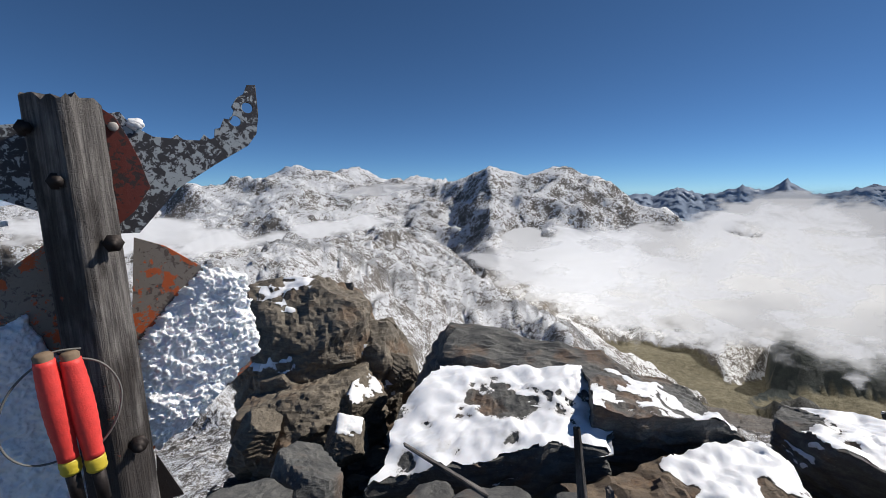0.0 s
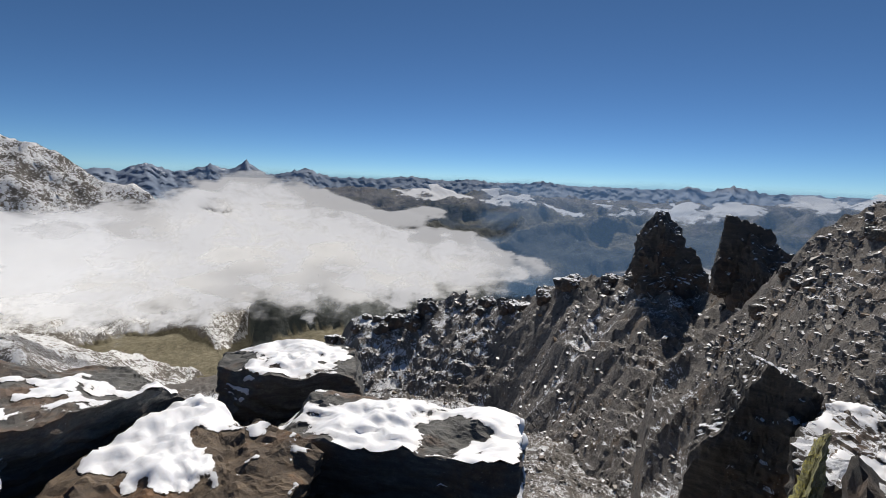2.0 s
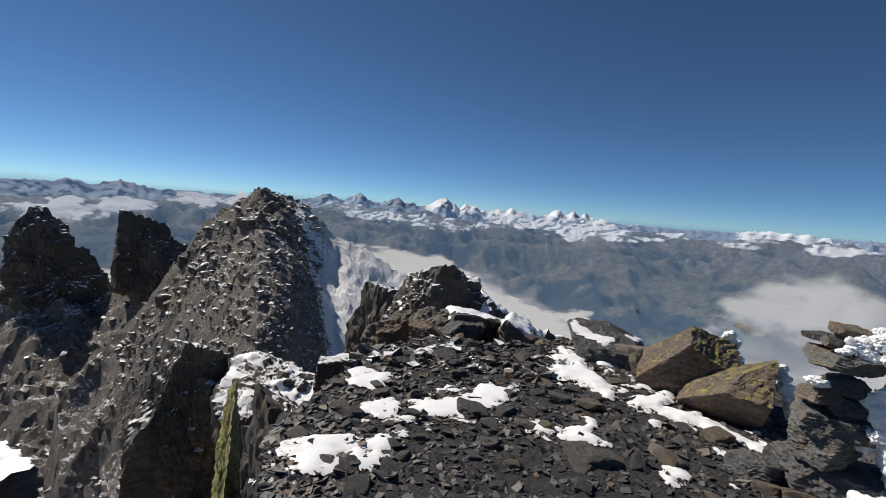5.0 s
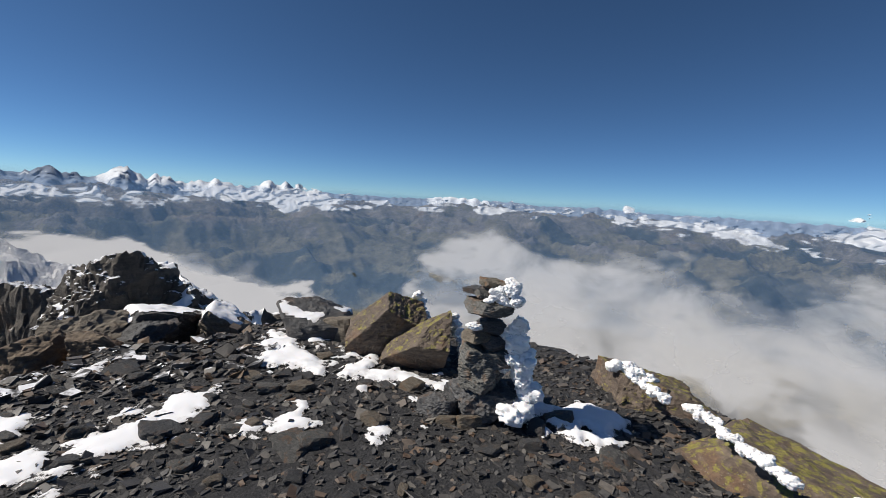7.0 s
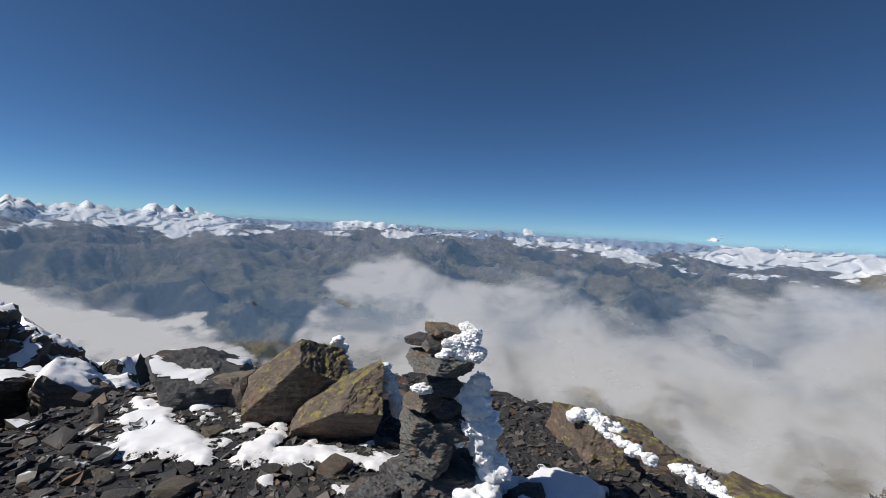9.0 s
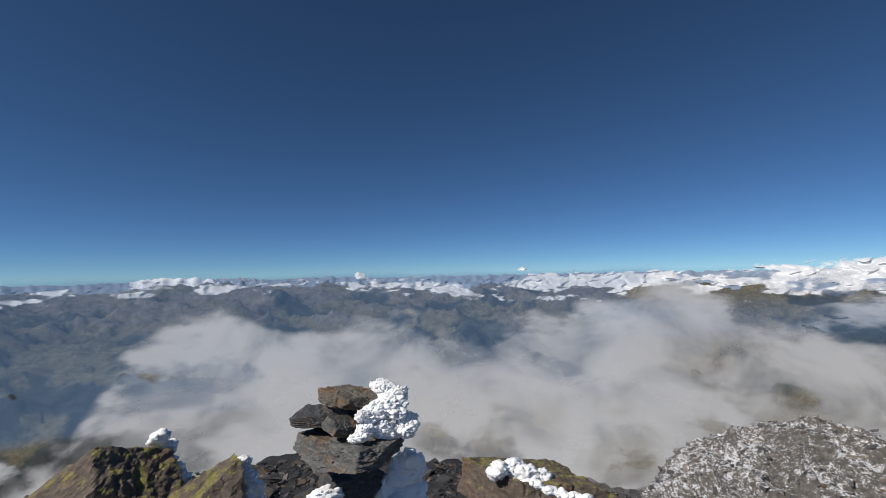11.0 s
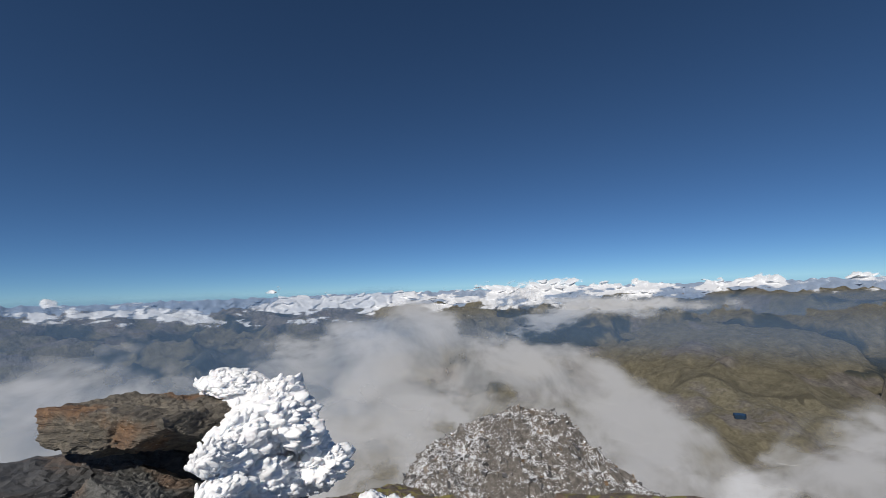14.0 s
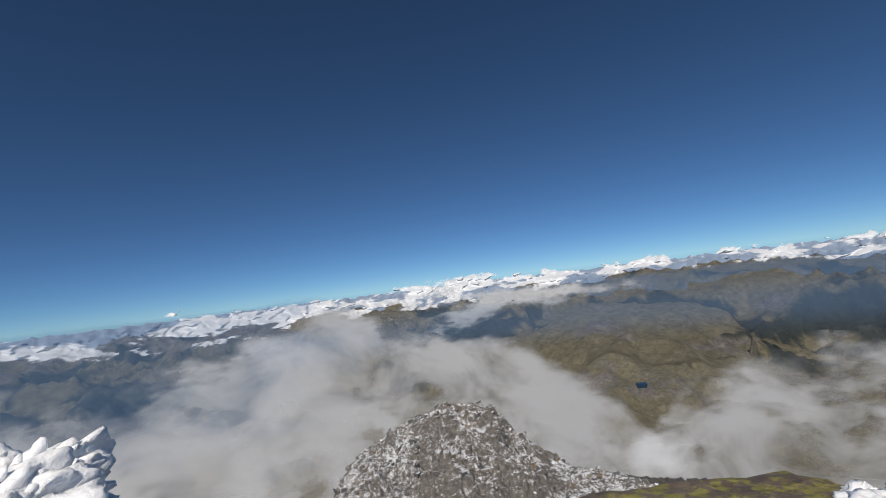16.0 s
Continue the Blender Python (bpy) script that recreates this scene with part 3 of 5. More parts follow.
# tinted see-through sheets imitating blue haze between the summit and the far side of the valley
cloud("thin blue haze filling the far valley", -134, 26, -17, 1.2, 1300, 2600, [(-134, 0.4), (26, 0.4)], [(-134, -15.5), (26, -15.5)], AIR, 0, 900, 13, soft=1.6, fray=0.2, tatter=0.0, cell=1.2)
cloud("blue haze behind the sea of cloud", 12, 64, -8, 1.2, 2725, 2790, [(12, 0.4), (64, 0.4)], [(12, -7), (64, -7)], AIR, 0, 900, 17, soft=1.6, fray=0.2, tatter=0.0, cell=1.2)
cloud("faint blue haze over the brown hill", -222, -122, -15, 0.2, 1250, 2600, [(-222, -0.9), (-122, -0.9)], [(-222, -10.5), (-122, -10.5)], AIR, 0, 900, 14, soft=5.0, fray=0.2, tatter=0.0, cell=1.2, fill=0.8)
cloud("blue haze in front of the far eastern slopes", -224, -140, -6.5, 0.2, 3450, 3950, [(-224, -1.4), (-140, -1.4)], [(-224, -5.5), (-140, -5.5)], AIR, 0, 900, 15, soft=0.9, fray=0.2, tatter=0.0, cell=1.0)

# ---- rocks ----
def noise3(p, seed=0):
    """Smooth noise from -1 to 1 in space."""
    i = np.floor(p)
    f = p - i
    f = f * f * (3 - 2 * f)
    total = 0
    for dx in (0, 1):
        for dy in (0, 1):
            for dz in (0, 1):
                w = (f[:, 0] if dx else 1 - f[:, 0]) * (f[:, 1] if dy else 1 - f[:, 1]) * (f[:, 2] if dz else 1 - f[:, 2])
                total = total + w * hashed(i[:, 0] + dx + 57 * (i[:, 2] + dz), i[:, 1] + dy - 131 * (i[:, 2] + dz), seed)
    return 2 * total - 1


def fbm3(p, octaves, seed=0, gain=0.5):
    total, amp = 0, 1.0
    for k in range(octaves):
        total, p, amp = total + amp * noise3(p, seed + k), p * 2.03 + 5.7, amp * gain
    return total


BALLS = {}


def ball(sub):
    if sub not in BALLS:
        bm = bmesh.new()
        bmesh.ops.create_icosphere(bm, subdivisions=sub, radius=1)
        BALLS[sub] = np.array([v.co for v in bm.verts]), np.array([[v.index for v in f.verts] for f in bm.faces])
        bm.free()
    return BALLS[sub]


def rock_shape(size, seed, sub=4, cuts=10, boxy=0.6, rough=0.05, strata=0.0, turn=None):
    """Corners and faces of a broken stone: a block with chipped faces, layered where strata is given."""
    rng = np.random.default_rng(seed)
    d, faces = ball(sub)
    normals = np.concatenate([np.eye(3), -np.eye(3), rng.normal(size=(cuts, 3))])
    normals = normals + np.r_[rng.normal(size=(6, 3)) * (1 - boxy) * 0.5, np.zeros((cuts, 3))]
    normals /= np.linalg.norm(normals, axis=1)[:, None]
    reach = np.r_[rng.uniform(0.75, 1.0, 6), rng.uniform(0.88, 1.25, cuts)]
    dot = d @ normals.T
    radius = np.where(dot > 0.04, reach / np.maximum(dot, 0.04), 9).min(1)
    size = np.array(size, float)
    p = d * radius[:, None] * size
    unit = float(np.prod(size) ** (1 / 3))
    q = p / unit
    if strata:
        phase = q[:, 2] * unit / max(size[2], 1e-6) * 3.2 + 0.8 * noise3(q * 2.1, seed + 3) + 0.9 * noise3(q * 0.9 + 4, seed + 4)
        saw = phase - np.floor(phase)
        side = 1 - np.clip(np.abs(d[:, 2]) * 1.1, 0, 1) ** 2
        p[:, :2] *= (1 + strata * side * (np.abs(saw - 0.5) - 0.25))[:, None]
    push = rough * unit * (0.7 * fbm3(q * 2.2, 3, seed) + 0.6 * np.abs(fbm3(q * 6.0, 3, seed + 9)) - 0.2)
    if sub > 4:
        push = push + rough * unit * 0.3 * (0.5 - np.abs(fbm3(q * np.array([9, 9, 16]) + 3, 3, seed + 21)))
    p = p + d * push[:, None]
    m = np.array((turn or Matrix.Identity(3)).to_3x3())
    return p @ m.T, faces


def vertex_normals(p, faces):
    f = np.cross(p[faces[:, 1]] - p[faces[:, 0]], p[faces[:, 2]] - p[faces[:, 0]])
    n = np.zeros_like(p)
    for k in range(3):
        np.add.at(n, faces[:, k], f)
    return n / (np.linalg.norm(n, axis=1)[:, None] + 1e-12)


def stone_material(name, dark, mid, light, rust=0.0, lichen=0.0, grain=1.0, snowy=0.0):
    n = Nodes(name)
    at = n.coords()
    bed = n.noise(n.coords(scale=(1, 1, 4.5)), 5 * grain, 7, 0.68, 0.5)
    fine, big = n.noise(at, 28 * grain, 6, 0.7), n.noise(at, 2.2 * grain, 4, 0.6)
    colour = n.ramp(n.math("ADD", n.math("MULTIPLY", bed, 0.6), n.math("MULTIPLY", fine, 0.4)), (0.32, dark), (0.5, mid), (0.68, light))
    shade = n.math("MULTIPLY", n.random(), 0.35)
    colour = n.mix(shade, colour, n.mix(0.5, colour, dark))
    if rust:
        colour = n.mix(n.math("MULTIPLY", n.between(big, 0.50, 0.66), rust), colour, n.ramp(fine, (0.3, (0.10, 0.045, 0.025)), (0.7, (0.30, 0.165, 0.075))))
    spots = n.between(n.cells(at, 34 * grain), 0.16, 0.05)
    colour = n.mix(n.math("MULTIPLY", spots, n.between(big, 0.42, 0.6)), colour, (0.33, 0.32, 0.29))
    if lichen:
        crust = n.between(n.math("ADD", n.noise(at, 11 * grain, 6, 0.75), n.math("MULTIPLY", n.up(), 0.16)), 0.63, 0.70)
        colour = n.mix(n.math("MULTIPLY", crust, lichen), colour, n.ramp(fine, (0.35, (0.17, 0.16, 0.03)), (0.65, (0.36, 0.33, 0.07))))
    if snowy:
        lie = n.between(n.math("ADD", n.math("MULTIPLY", n.up(), 0.7), n.math("MULTIPLY", n.noise(at, 6 * grain, 6, 0.7), 1.1)), 1.22 - snowy, 1.30 - snowy)
        colour = n.mix(lie, colour, SNOW)
    grit = n.noise(at, 120 * grain, 5, 0.75)
    colour = n.mix(n.between(grit, 0.46, 0.30), colour, n.mix(0.6, colour, dark))
    colour = n.mix(n.math("MULTIPLY", n.between(grit, 0.58, 0.70), 0.6), colour, light)
    bed = n.math("ADD", bed, n.math("MULTIPLY", grit, 0.35))
    height = n.math("ADD", n.math("MULTIPLY", bed, 0.8), n.math("ADD", n.math("MULTIPLY", fine, 0.35), n.math("MULTIPLY", n.cells(at, 9 * grain, "DISTANCE_TO_EDGE"), 0.25)))
    return n.finish(colour, n.ramp(fine, (0.3, 0.55), (0.65, 0.85)), n.bump(height, 1.0, 0.024 / grain))


SCHIST = stone_material("grey_schist", (0.035, 0.036, 0.038), (0.105, 0.105, 0.10), (0.23, 0.225, 0.205), rust=0.55)
RUSTY = stone_material("orange_schist", (0.05, 0.036, 0.026), (0.15, 0.11, 0.075), (0.29, 0.215, 0.14), rust=0.9)
SLATE = stone_material("dark_slate", (0.022, 0.023, 0.026), (0.062, 0.064, 0.068), (0.14, 0.14, 0.14), rust=0.22)
BROWN = stone_material("brown_rock", (0.05, 0.042, 0.034), (0.165, 0.14, 0.108), (0.31, 0.27, 0.21), rust=0.4)
CAP_SCHIST = stone_material("ochre_cap_schist", (0.035, 0.032, 0.028), (0.115, 0.102, 0.082), (0.28, 0.245, 0.19), rust=0.75, grain=4.5)
FINE_SCHIST = stone_material("fine_grey_schist", (0.035, 0.036, 0.037), (0.105, 0.106, 0.10), (0.27, 0.265, 0.245), rust=0.5, grain=4.5)
FINE_SLATE = stone_material("fine_dark_slate", (0.022, 0.023, 0.026), (0.07, 0.072, 0.076), (0.16, 0.16, 0.16), rust=0.3, grain=4.5)
LICHENED = stone_material("lichen_rock", (0.045, 0.036, 0.03), (0.125, 0.095, 0.075), (0.26, 0.21, 0.165), rust=0.45, lichen=0.75, grain=1.2)
LICHEN_EDGE = stone_material("lichen_edge", (0.05, 0.05, 0.025), (0.15, 0.15, 0.06), (0.26, 0.25, 0.10), rust=0.1, lichen=1.0, grain=0.5)
CRAG = stone_material("crag_rock", (0.028, 0.026, 0.025), (0.085, 0.075, 0.064), (0.19, 0.165, 0.135), rust=0.5, grain=0.16, snowy=0.12)
FAR_CRAG = stone_material("distant_crag", (0.022, 0.022, 0.024), (0.06, 0.055, 0.05), (0.14, 0.125, 0.11), rust=0.3, grain=0.05, snowy=0.14)


def snow_material():
    n = Nodes("fresh_snow")
    at = n.coords()
    grain, drift = n.noise(at, 90, 4, 0.7), n.noise(at, 7, 4, 0.6)
    n.bsdf.inputs["Subsurface Weight"].default_value = 0.15
    n.bsdf.inputs["Subsurface Radius"].default_value = (0.03, 0.035, 0.04)
    ragged = n.math("ADD", n.value("lie"), n.math("MULTIPLY", n.math("SUBTRACT", n.noise(at, 13, 9, 0.76), 0.5), 0.62))
    n.set(n.bsdf.inputs["Alpha"], n.between(ragged, 0.0, 0.035))
    thin = n.between(n.math("ADD", ragged, n.math("MULTIPLY", n.noise(at, 3.1, 5, 0.7), 0.3)), 0.34, 0.16)
    colour = n.mix(n.math("MULTIPLY", thin, 0.6), SNOW, (0.60, 0.59, 0.58))
    return n.finish(colour, 0.55, n.bump(n.math("ADD", n.math("MULTIPLY", grain, 0.35), drift), 0.16, 0.012))


FRESH_SNOW = snow_material()


def rime_material():
    n = Nodes("rime_ice")
    at = n.coords()
    n.bsdf.inputs["Subsurface Weight"].default_value = 0.2
    n.bsdf.inputs["Subsurface Scale"].default_value = 1.0
    n.bsdf.inputs["Subsurface Radius"].default_value = (0.010, 0.012, 0.014)
    return n.finish((0.95, 0.965, 0.985), 0.38, n.bump(n.noise(at, 130, 5, 0.7), 0.45, 0.006))


RIME = rime_material()


def part(name, mesh, material, parent, label=""):
    """Links a mesh as one part under its thing."""
    if not mesh.materials:
        mesh.materials.append(material)
    ob = new(name, mesh)
    ob.parent = parent
    if label:
        ob["label"] = label
    return ob


def snow_on(rock, p, faces, thick=0.035, bias=0.0, seed=0, steep=0.6, scale=1.6, cut=None):
    """Snow lying on the upper faces of a stone, thinning out to nothing at its edge."""
    n = vertex_normals(p, faces)
    mask = (n[:, 2] - steep) * 1.2 + 0.95 * fbm3(p * scale + 3.1, 5, seed + 50, 0.6) + bias - 0.12
    if cut is not None:
        mask = np.minimum(mask, cut(p))
    keep = (mask[faces] > -0.2).all(1)
    if keep.sum() < 6:
        return None
    rise = 0.003 + 0.42 * thick * np.sqrt(np.clip(mask * 2.2, 0, 1)) * (1 + 0.25 * fbm3(p * 5, 2, seed + 60))
    q = p + (n * 0.6 + np.array([0, 0, 0.4])) * rise[:, None]
    used, index = np.unique(faces[keep], return_inverse=True)
    return tagged(part("snow_cover", mesh_from("snow_cover", q[used], index.reshape(-1, 3), True, {"lie": mask[used]}), FRESH_SNOW, rock, "soft fresh snow with melted edges"), kind="stuff")


def rock(name, at, size, seed, material=SCHIST, label="", category="rock", group="", sub=4, cuts=10, boxy=0.6, rough=0.05, strata=0.0, turn=(0, 0, 0), snow=None, smooth=False):
    m = Euler([radians(a) for a in turn]).to_matrix()
    p, faces = rock_shape(size, seed, sub, cuts, boxy, rough, strata, m)
    mesh = mesh_from(name, p, faces, smooth)
    mesh.materials.append(material)
    ob = new(name, mesh)
    ob.location = at
    tagged(ob, label, category, group)
    if snow is not None:
        snow_on(ob, p, faces, seed=seed, **snow)
    return ob


def height(x, y):
    return float(land(np.array([float(x)]), np.array([float(y)]))[0][0])


# ---- the slabs west of the cross ----
SLABS = "tilted rock slabs below the summit"


def slab(corners, depth, seed, label, snow=None, material=SCHIST, rough=0.03):
    """A broad flat rock whose upper face spans four corners, broken off to the given depth all round."""
    p, faces = rock_shape((1, 1, 1), seed, 6, 5, 0.9, 0.0, 0.10)
    c = np.array(corners, float)
    middle = c.mean(0)
    u, v = (p[:, :1] * 1.12 + 1) / 2, (p[:, 1:2] * 1.12 + 1) / 2
    top = c[0] * (1 - u) * (1 - v) + c[1] * u * (1 - v) + c[2] * u * v + c[3] * (1 - u) * v
    ledges = 0.022 * np.round(3 * fbm3(top * np.array([1.6, 1.6, 5]) + seed, 3, seed)) / 1.5
    lift = np.clip((p[:, 2] - 0.8) / 1.6, -1, 0)[:, None] * depth
    q = top - middle + np.array([0, 0, 1.0]) * (lift + ledges[:, None] * (p[:, 2:] > 0.3))
    wide = fbm3(q * 3.1 + seed, 4, seed + 5, 0.6)
    q[:, :2] *= (1 + 0.07 * wide * np.clip(np.abs(p[:, :2]).max(1), 0, 1))[:, None]
    q[:, 2] += rough * fbm3(q * 4.5, 4, seed + 8, 0.6)
    mesh = mesh_from("rock_slab", q, faces, False)
    mesh.materials.append(material)
    ob = tagged(new("rock_slab", mesh), label, "rock slab", SLABS)
    ob.location = middle
    if snow is not None:
        snow_on(ob, q, faces, seed=seed, **snow)
    return ob


slab([(-2.36, -0.44, -1.74), (-2.52, 0.95, -1.42), (-3.5, 1.2, -1.36), (-3.45, 0.0, -1.22)], 0.56, 11, "large tilted schist slab half covered in thin snow", dict(thick=0.03, bias=0.30, steep=0.60, scale=1.1))
slab([(-2.66, 0.88, -1.31), (-2.93, 2.12, -1.57), (-3.6, 2.2, -1.68), (-3.6, 1.1, -1.36)], 0.55, 12, "dark schist slab with a thick undercut edge", dict(thick=0.03, bias=-0.06, steep=0.66, scale=1.5))
slab([(-2.35, 0.75, -1.64), (-1.36, 1.40, -1.68), (-1.60, 2.10, -1.61), (-2.88, 2.0, -1.57)], 0.45, 13, "orange-stained layered schist slab with snow patches", dict(thick=0.03, bias=-0.22, steep=0.72, scale=2.4), RUSTY, 0.045)
slab([(-2.15, 1.95, -1.63), (-0.63, 2.42, -1.60), (-0.90, 3.08, -1.60), (-2.30, 2.66, -1.64)], 0.62, 14, "flat schist slab under melting snow with black shaded side", dict(thick=0.03, bias=0.16, steep=0.78, scale=1.2))
slab([(-2.95, 2.28, -1.65), (-2.15, 3.12, -1.73), (-2.6, 3.7, -1.76), (-3.6, 2.9, -1.70)], 0.5, 15, "grey schist slab with a strip of snow", dict(thick=0.03, bias=-0.18, steep=0.75, scale=1.8))
rock("rock_slab", (-3.72, 0.75, -1.66), (0.36, 0.95, 0.36), 16, SCHIST, "rough dark schist ledge behind the snowy slab", "rock slab", SLABS, 5, 10, 0.6, 0.09, 0.08, (0, 8, -10))
OUTCROP = "broken brown rocks beside the cross"
rock("rock_outcrop", (-4.75, -1.45, -1.95), (0.72, 0.78, 1.02), 21, BROWN, "brown broken rock outcrop rising beside the cross", "rock outcrop", OUTCROP, 6, 44, 0.25, 0.09, 0.10, (0, 0, 20), dict(thick=0.03, bias=-0.42, steep=0.7, scale=3))
rock("rock_outcrop", (-4.75, -0.8, -1.95), (0.45, 0.5, 0.62), 22, BROWN, "brown rock block with snow in its cracks", "rock outcrop", OUTCROP, 5, 24, 0.4, 0.09, 0.2, (10, 0, -20), dict(thick=0.03, bias=-0.3, steep=0.7, scale=3))
rock("rock_outcrop", (-4.2, -1.2, -2.25), (0.6, 0.75, 0.6), 23, BROWN, "fractured brown boulder below the outcrop", "rock outcrop", OUTCROP, 6, 44, 0.4, 0.09, 0.10, (0, 12, 40))
rng = random.Random(4)
for k, (x, y, z, s) in enumerate(((-4.45, -1.75, -1.55, .34), (-4.4, -1.05, -1.62, .30), (-4.6, -0.45, -1.85, .30), (-4.15, -1.5, -1.85, .30), (-4.1, -0.75, -1.98, .28), (-3.85, -1.15, -2.02, .27), (-4.35, -0.15, -2.05, .26), (-5.0, -1.15, -1.25, .30), (-4.85, -1.75, -1.15, .26), (-3.6, -1.5, -1.98, .26), (-3.5, -0.75, -2.05, .24), (-5.0, -0.6, -1.6, .26))):
    s *= 0.72
    rock("rock_block", (x, y, z), (s, s * rng.uniform(0.7, 1.1), s * rng.uniform(0.7, 1.1)), 250 + k, rng.choice((BROWN, BROWN, SCHIST)), "angular brown block split from the outcrop", "rock block", OUTCROP, 5, 12, 0.5, 0.06, 0.12,
         (rng.uniform(-25, 25), rng.uniform(-25, 25), rng.uniform(0, 360)), dict(thick=0.03, bias=-0.12, steep=0.7, scale=3) if k % 3 == 1 else None)
for k in range(130):
    u, v = rng.random(), rng.random()
    x, y = -2.1 - 2.7 * u, -1.75 + 1.75 * v + 0.25 * u
    s = rng.uniform(0.06, 0.2) * (1.2 if k < 14 else 0.55)
    rock("stone", (x, y, height(x, y) + s * 0.3), (s, s * rng.uniform(0.6, 1.1), s * rng.uniform(0.25, 0.7)), 300 + k, rng.choice((BROWN, SCHIST, BROWN)), "angular brown stone among the broken rocks", "stone", "broken stones beside the cross", 3, 10, 0.4, 0.07, 0.05,
         (rng.uniform(-25, 25), rng.uniform(-25, 25), rng.uniform(0, 360)), dict(thick=0.02, bias=-0.05, steep=0.7, scale=4) if rng.random() < 0.18 else None)
rock("stone", (-2.35, -0.78, -1.72), (0.26, 0.22, 0.24), 41, SCHIST, "pale grey lichen-spotted boulder at the foot of the cross", "stone", "", 5, 9, 0.5, 0.06, 0, (0, 0, 30))
rock("stone", (-1.95, -0.98, -1.62), (0.20, 0.3, 0.2), 42, SCHIST, "grey jagged stone at the foot of the cross", "stone", "", 4, 9, 0.5, 0.07, 0.05, (0, 15, 70))
for k, (x, y, z, s) in enumerate(((-2.1, 0.30, -1.62, .20), (-1.95, 0.62, -1.62, .17), (-1.82, 0.85, -1.64, .16), (-1.62, 1.12, -1.66, .14), (-1.48, 1.38, -1.68, .13), (-1.72, 1.45, -1.72, .18), (-2.2, -.05, -1.66, .15), (-1.35, 1.62, -1.7, .10), (-1.6, 0.5, -1.66, .13))):
    rock("stone", (x, y, z), (s, s * 0.9, s * 0.55), 60 + k, rng.choice((SCHIST, SLATE, BROWN)), "blocky schist stone at the edge of the summit", "stone", "stones at the slab edge", 4, 10, 0.6, 0.06, 0.06, (rng.uniform(-15, 15), rng.uniform(-15, 15), rng.uniform(0, 360)))

# ---- crags to the north ----
rock("rock_tower", (-6.6, 119.5, -17.5), (4.6, 4.2, 9.6), 71, FAR_CRAG, "dark jagged rock tower standing on the ridge", "rock tower", "", 5, 16, 0.2, 0.20, 0.1)
rock("rock_tower", (-2.6, 117, -22.5), (5.5, 4, 7.0), 72, FAR_CRAG, "lower shoulder of the dark rock tower", "rock tower", "", 5, 14, 0.2, 0.22, 0.1, (0, 22, 0))
rock("rock_tower", (8.2, 97, -14.5), (4.2, 4.0, 7.4), 73, FAR_CRAG, "blocky dark pinnacle beside the peak", "rock tower", "", 5, 12, 0.6, 0.18, 0.12, (0, 6, 0))
rock("rock_tower", (12.0, 94, -17.0), (4.6, 4.0, 8.0), 74, FAR_CRAG, "split dark pinnacle beside the peak", "rock tower", "", 5, 12, 0.5, 0.2, 0.12, (0, -8, 0))
rock("rock_cliff", (7.0, 19.6, -12.6), (2.4, 3.4, 5.6), 75, CRAG, "layered cliff buttress with a small snow patch", "rock cliff", "", 6, 14, 0.8, 0.11, 0.10, (22, 0, -20), dict(thick=0.08, bias=-0.34, steep=0.7, scale=0.7))
rock("rock_cliff", (3.2, 20.4, -11.4), (1.9, 2.2, 5.4), 79, CRAG, "black shaded cliff below the snowy peak", "rock cliff", "", 6, 14, 0.8, 0.12, 0.10, (-6, 0, -18))
rock("rock_cliff", (4.1, 9.9, -9.7), (1.7, 2.6, 4.0), 76, CRAG, "dark layered cliff rib below the summit", "rock cliff", "", 6, 14, 0.7, 0.13, 0.12, (10, 0, -14))
rock("rock_rib", (2.75, 12.3, -8.35), (0.20, 3.6, 1.5), 176, LICHEN_EDGE, "narrow rock rib with a yellow lichen edge", "rock rib", "", 6, 14, 0.7, 0.16, 0.08, (4, 0, -17))
rock("rock_cliff", (3.85, 7.1, -3.95), (0.85, 0.8, 0.85), 77, CRAG, "dark overhanging block at the summit's edge", "rock cliff", "", 6, 10, 0.7, 0.10, 0.10, (-14, 8, -24), dict(thick=0.03, bias=-0.4, steep=0.75, scale=1.4))
rock("rock_spike", (12.4, 20.3, -8.4), (1.5, 1.4, 4.0), 78, CRAG, "narrow brown rock spike in the notch", "rock spike", "", 5, 12, 0.3, 0.16, 0.06, (0, 5, 0))
CRAGS = "jagged crag beyond the summit"
for k, (x, y, z, sx, sy, sz, t, lie) in enumerate(((8.25, 10.5, -4.35, 1.35, 1.5, 2.35, -4, -.22), (9.1, 9.9, -4.75, 1.5, 1.5, 2.2, 8, -.05), (9.9, 9.2, -5.2, 1.5, 1.5, 2.1, 12, .12), (10.6, 8.6, -5.75, 1.5, 1.4, 2.0, 16, .18), (11.2, 7.9, -6.3, 1.5, 1.3, 1.9, 16, .18), (7.5, 10.9, -5.1, .8, .9, 1.7, -8, -.25),
                                                  (7.4, 8.9, -4.55, 1.5, 1.0, 1.15, 4, -.12), (8.4, 7.8, -4.5, 1.5, .9, 1.0, 8, -.06), (6.5, 7.2, -3.5, 1.2, .9, .72, 6, -.12))):
    rock("rock_crag", (x, y, z), (sx, sy, sz), 80 + k, CRAG, "jagged brown crag with wind-blown snow on its lee side" if lie > 0 else "jagged brown crag dusted with wind-blown snow", "rock crag", CRAGS, 6 if k < 2 else 5, 18, 0.25, 0.17, 0.14, (0, t, 20 * k), dict(thick=0.035, bias=lie, steep=0.55, scale=2.2))

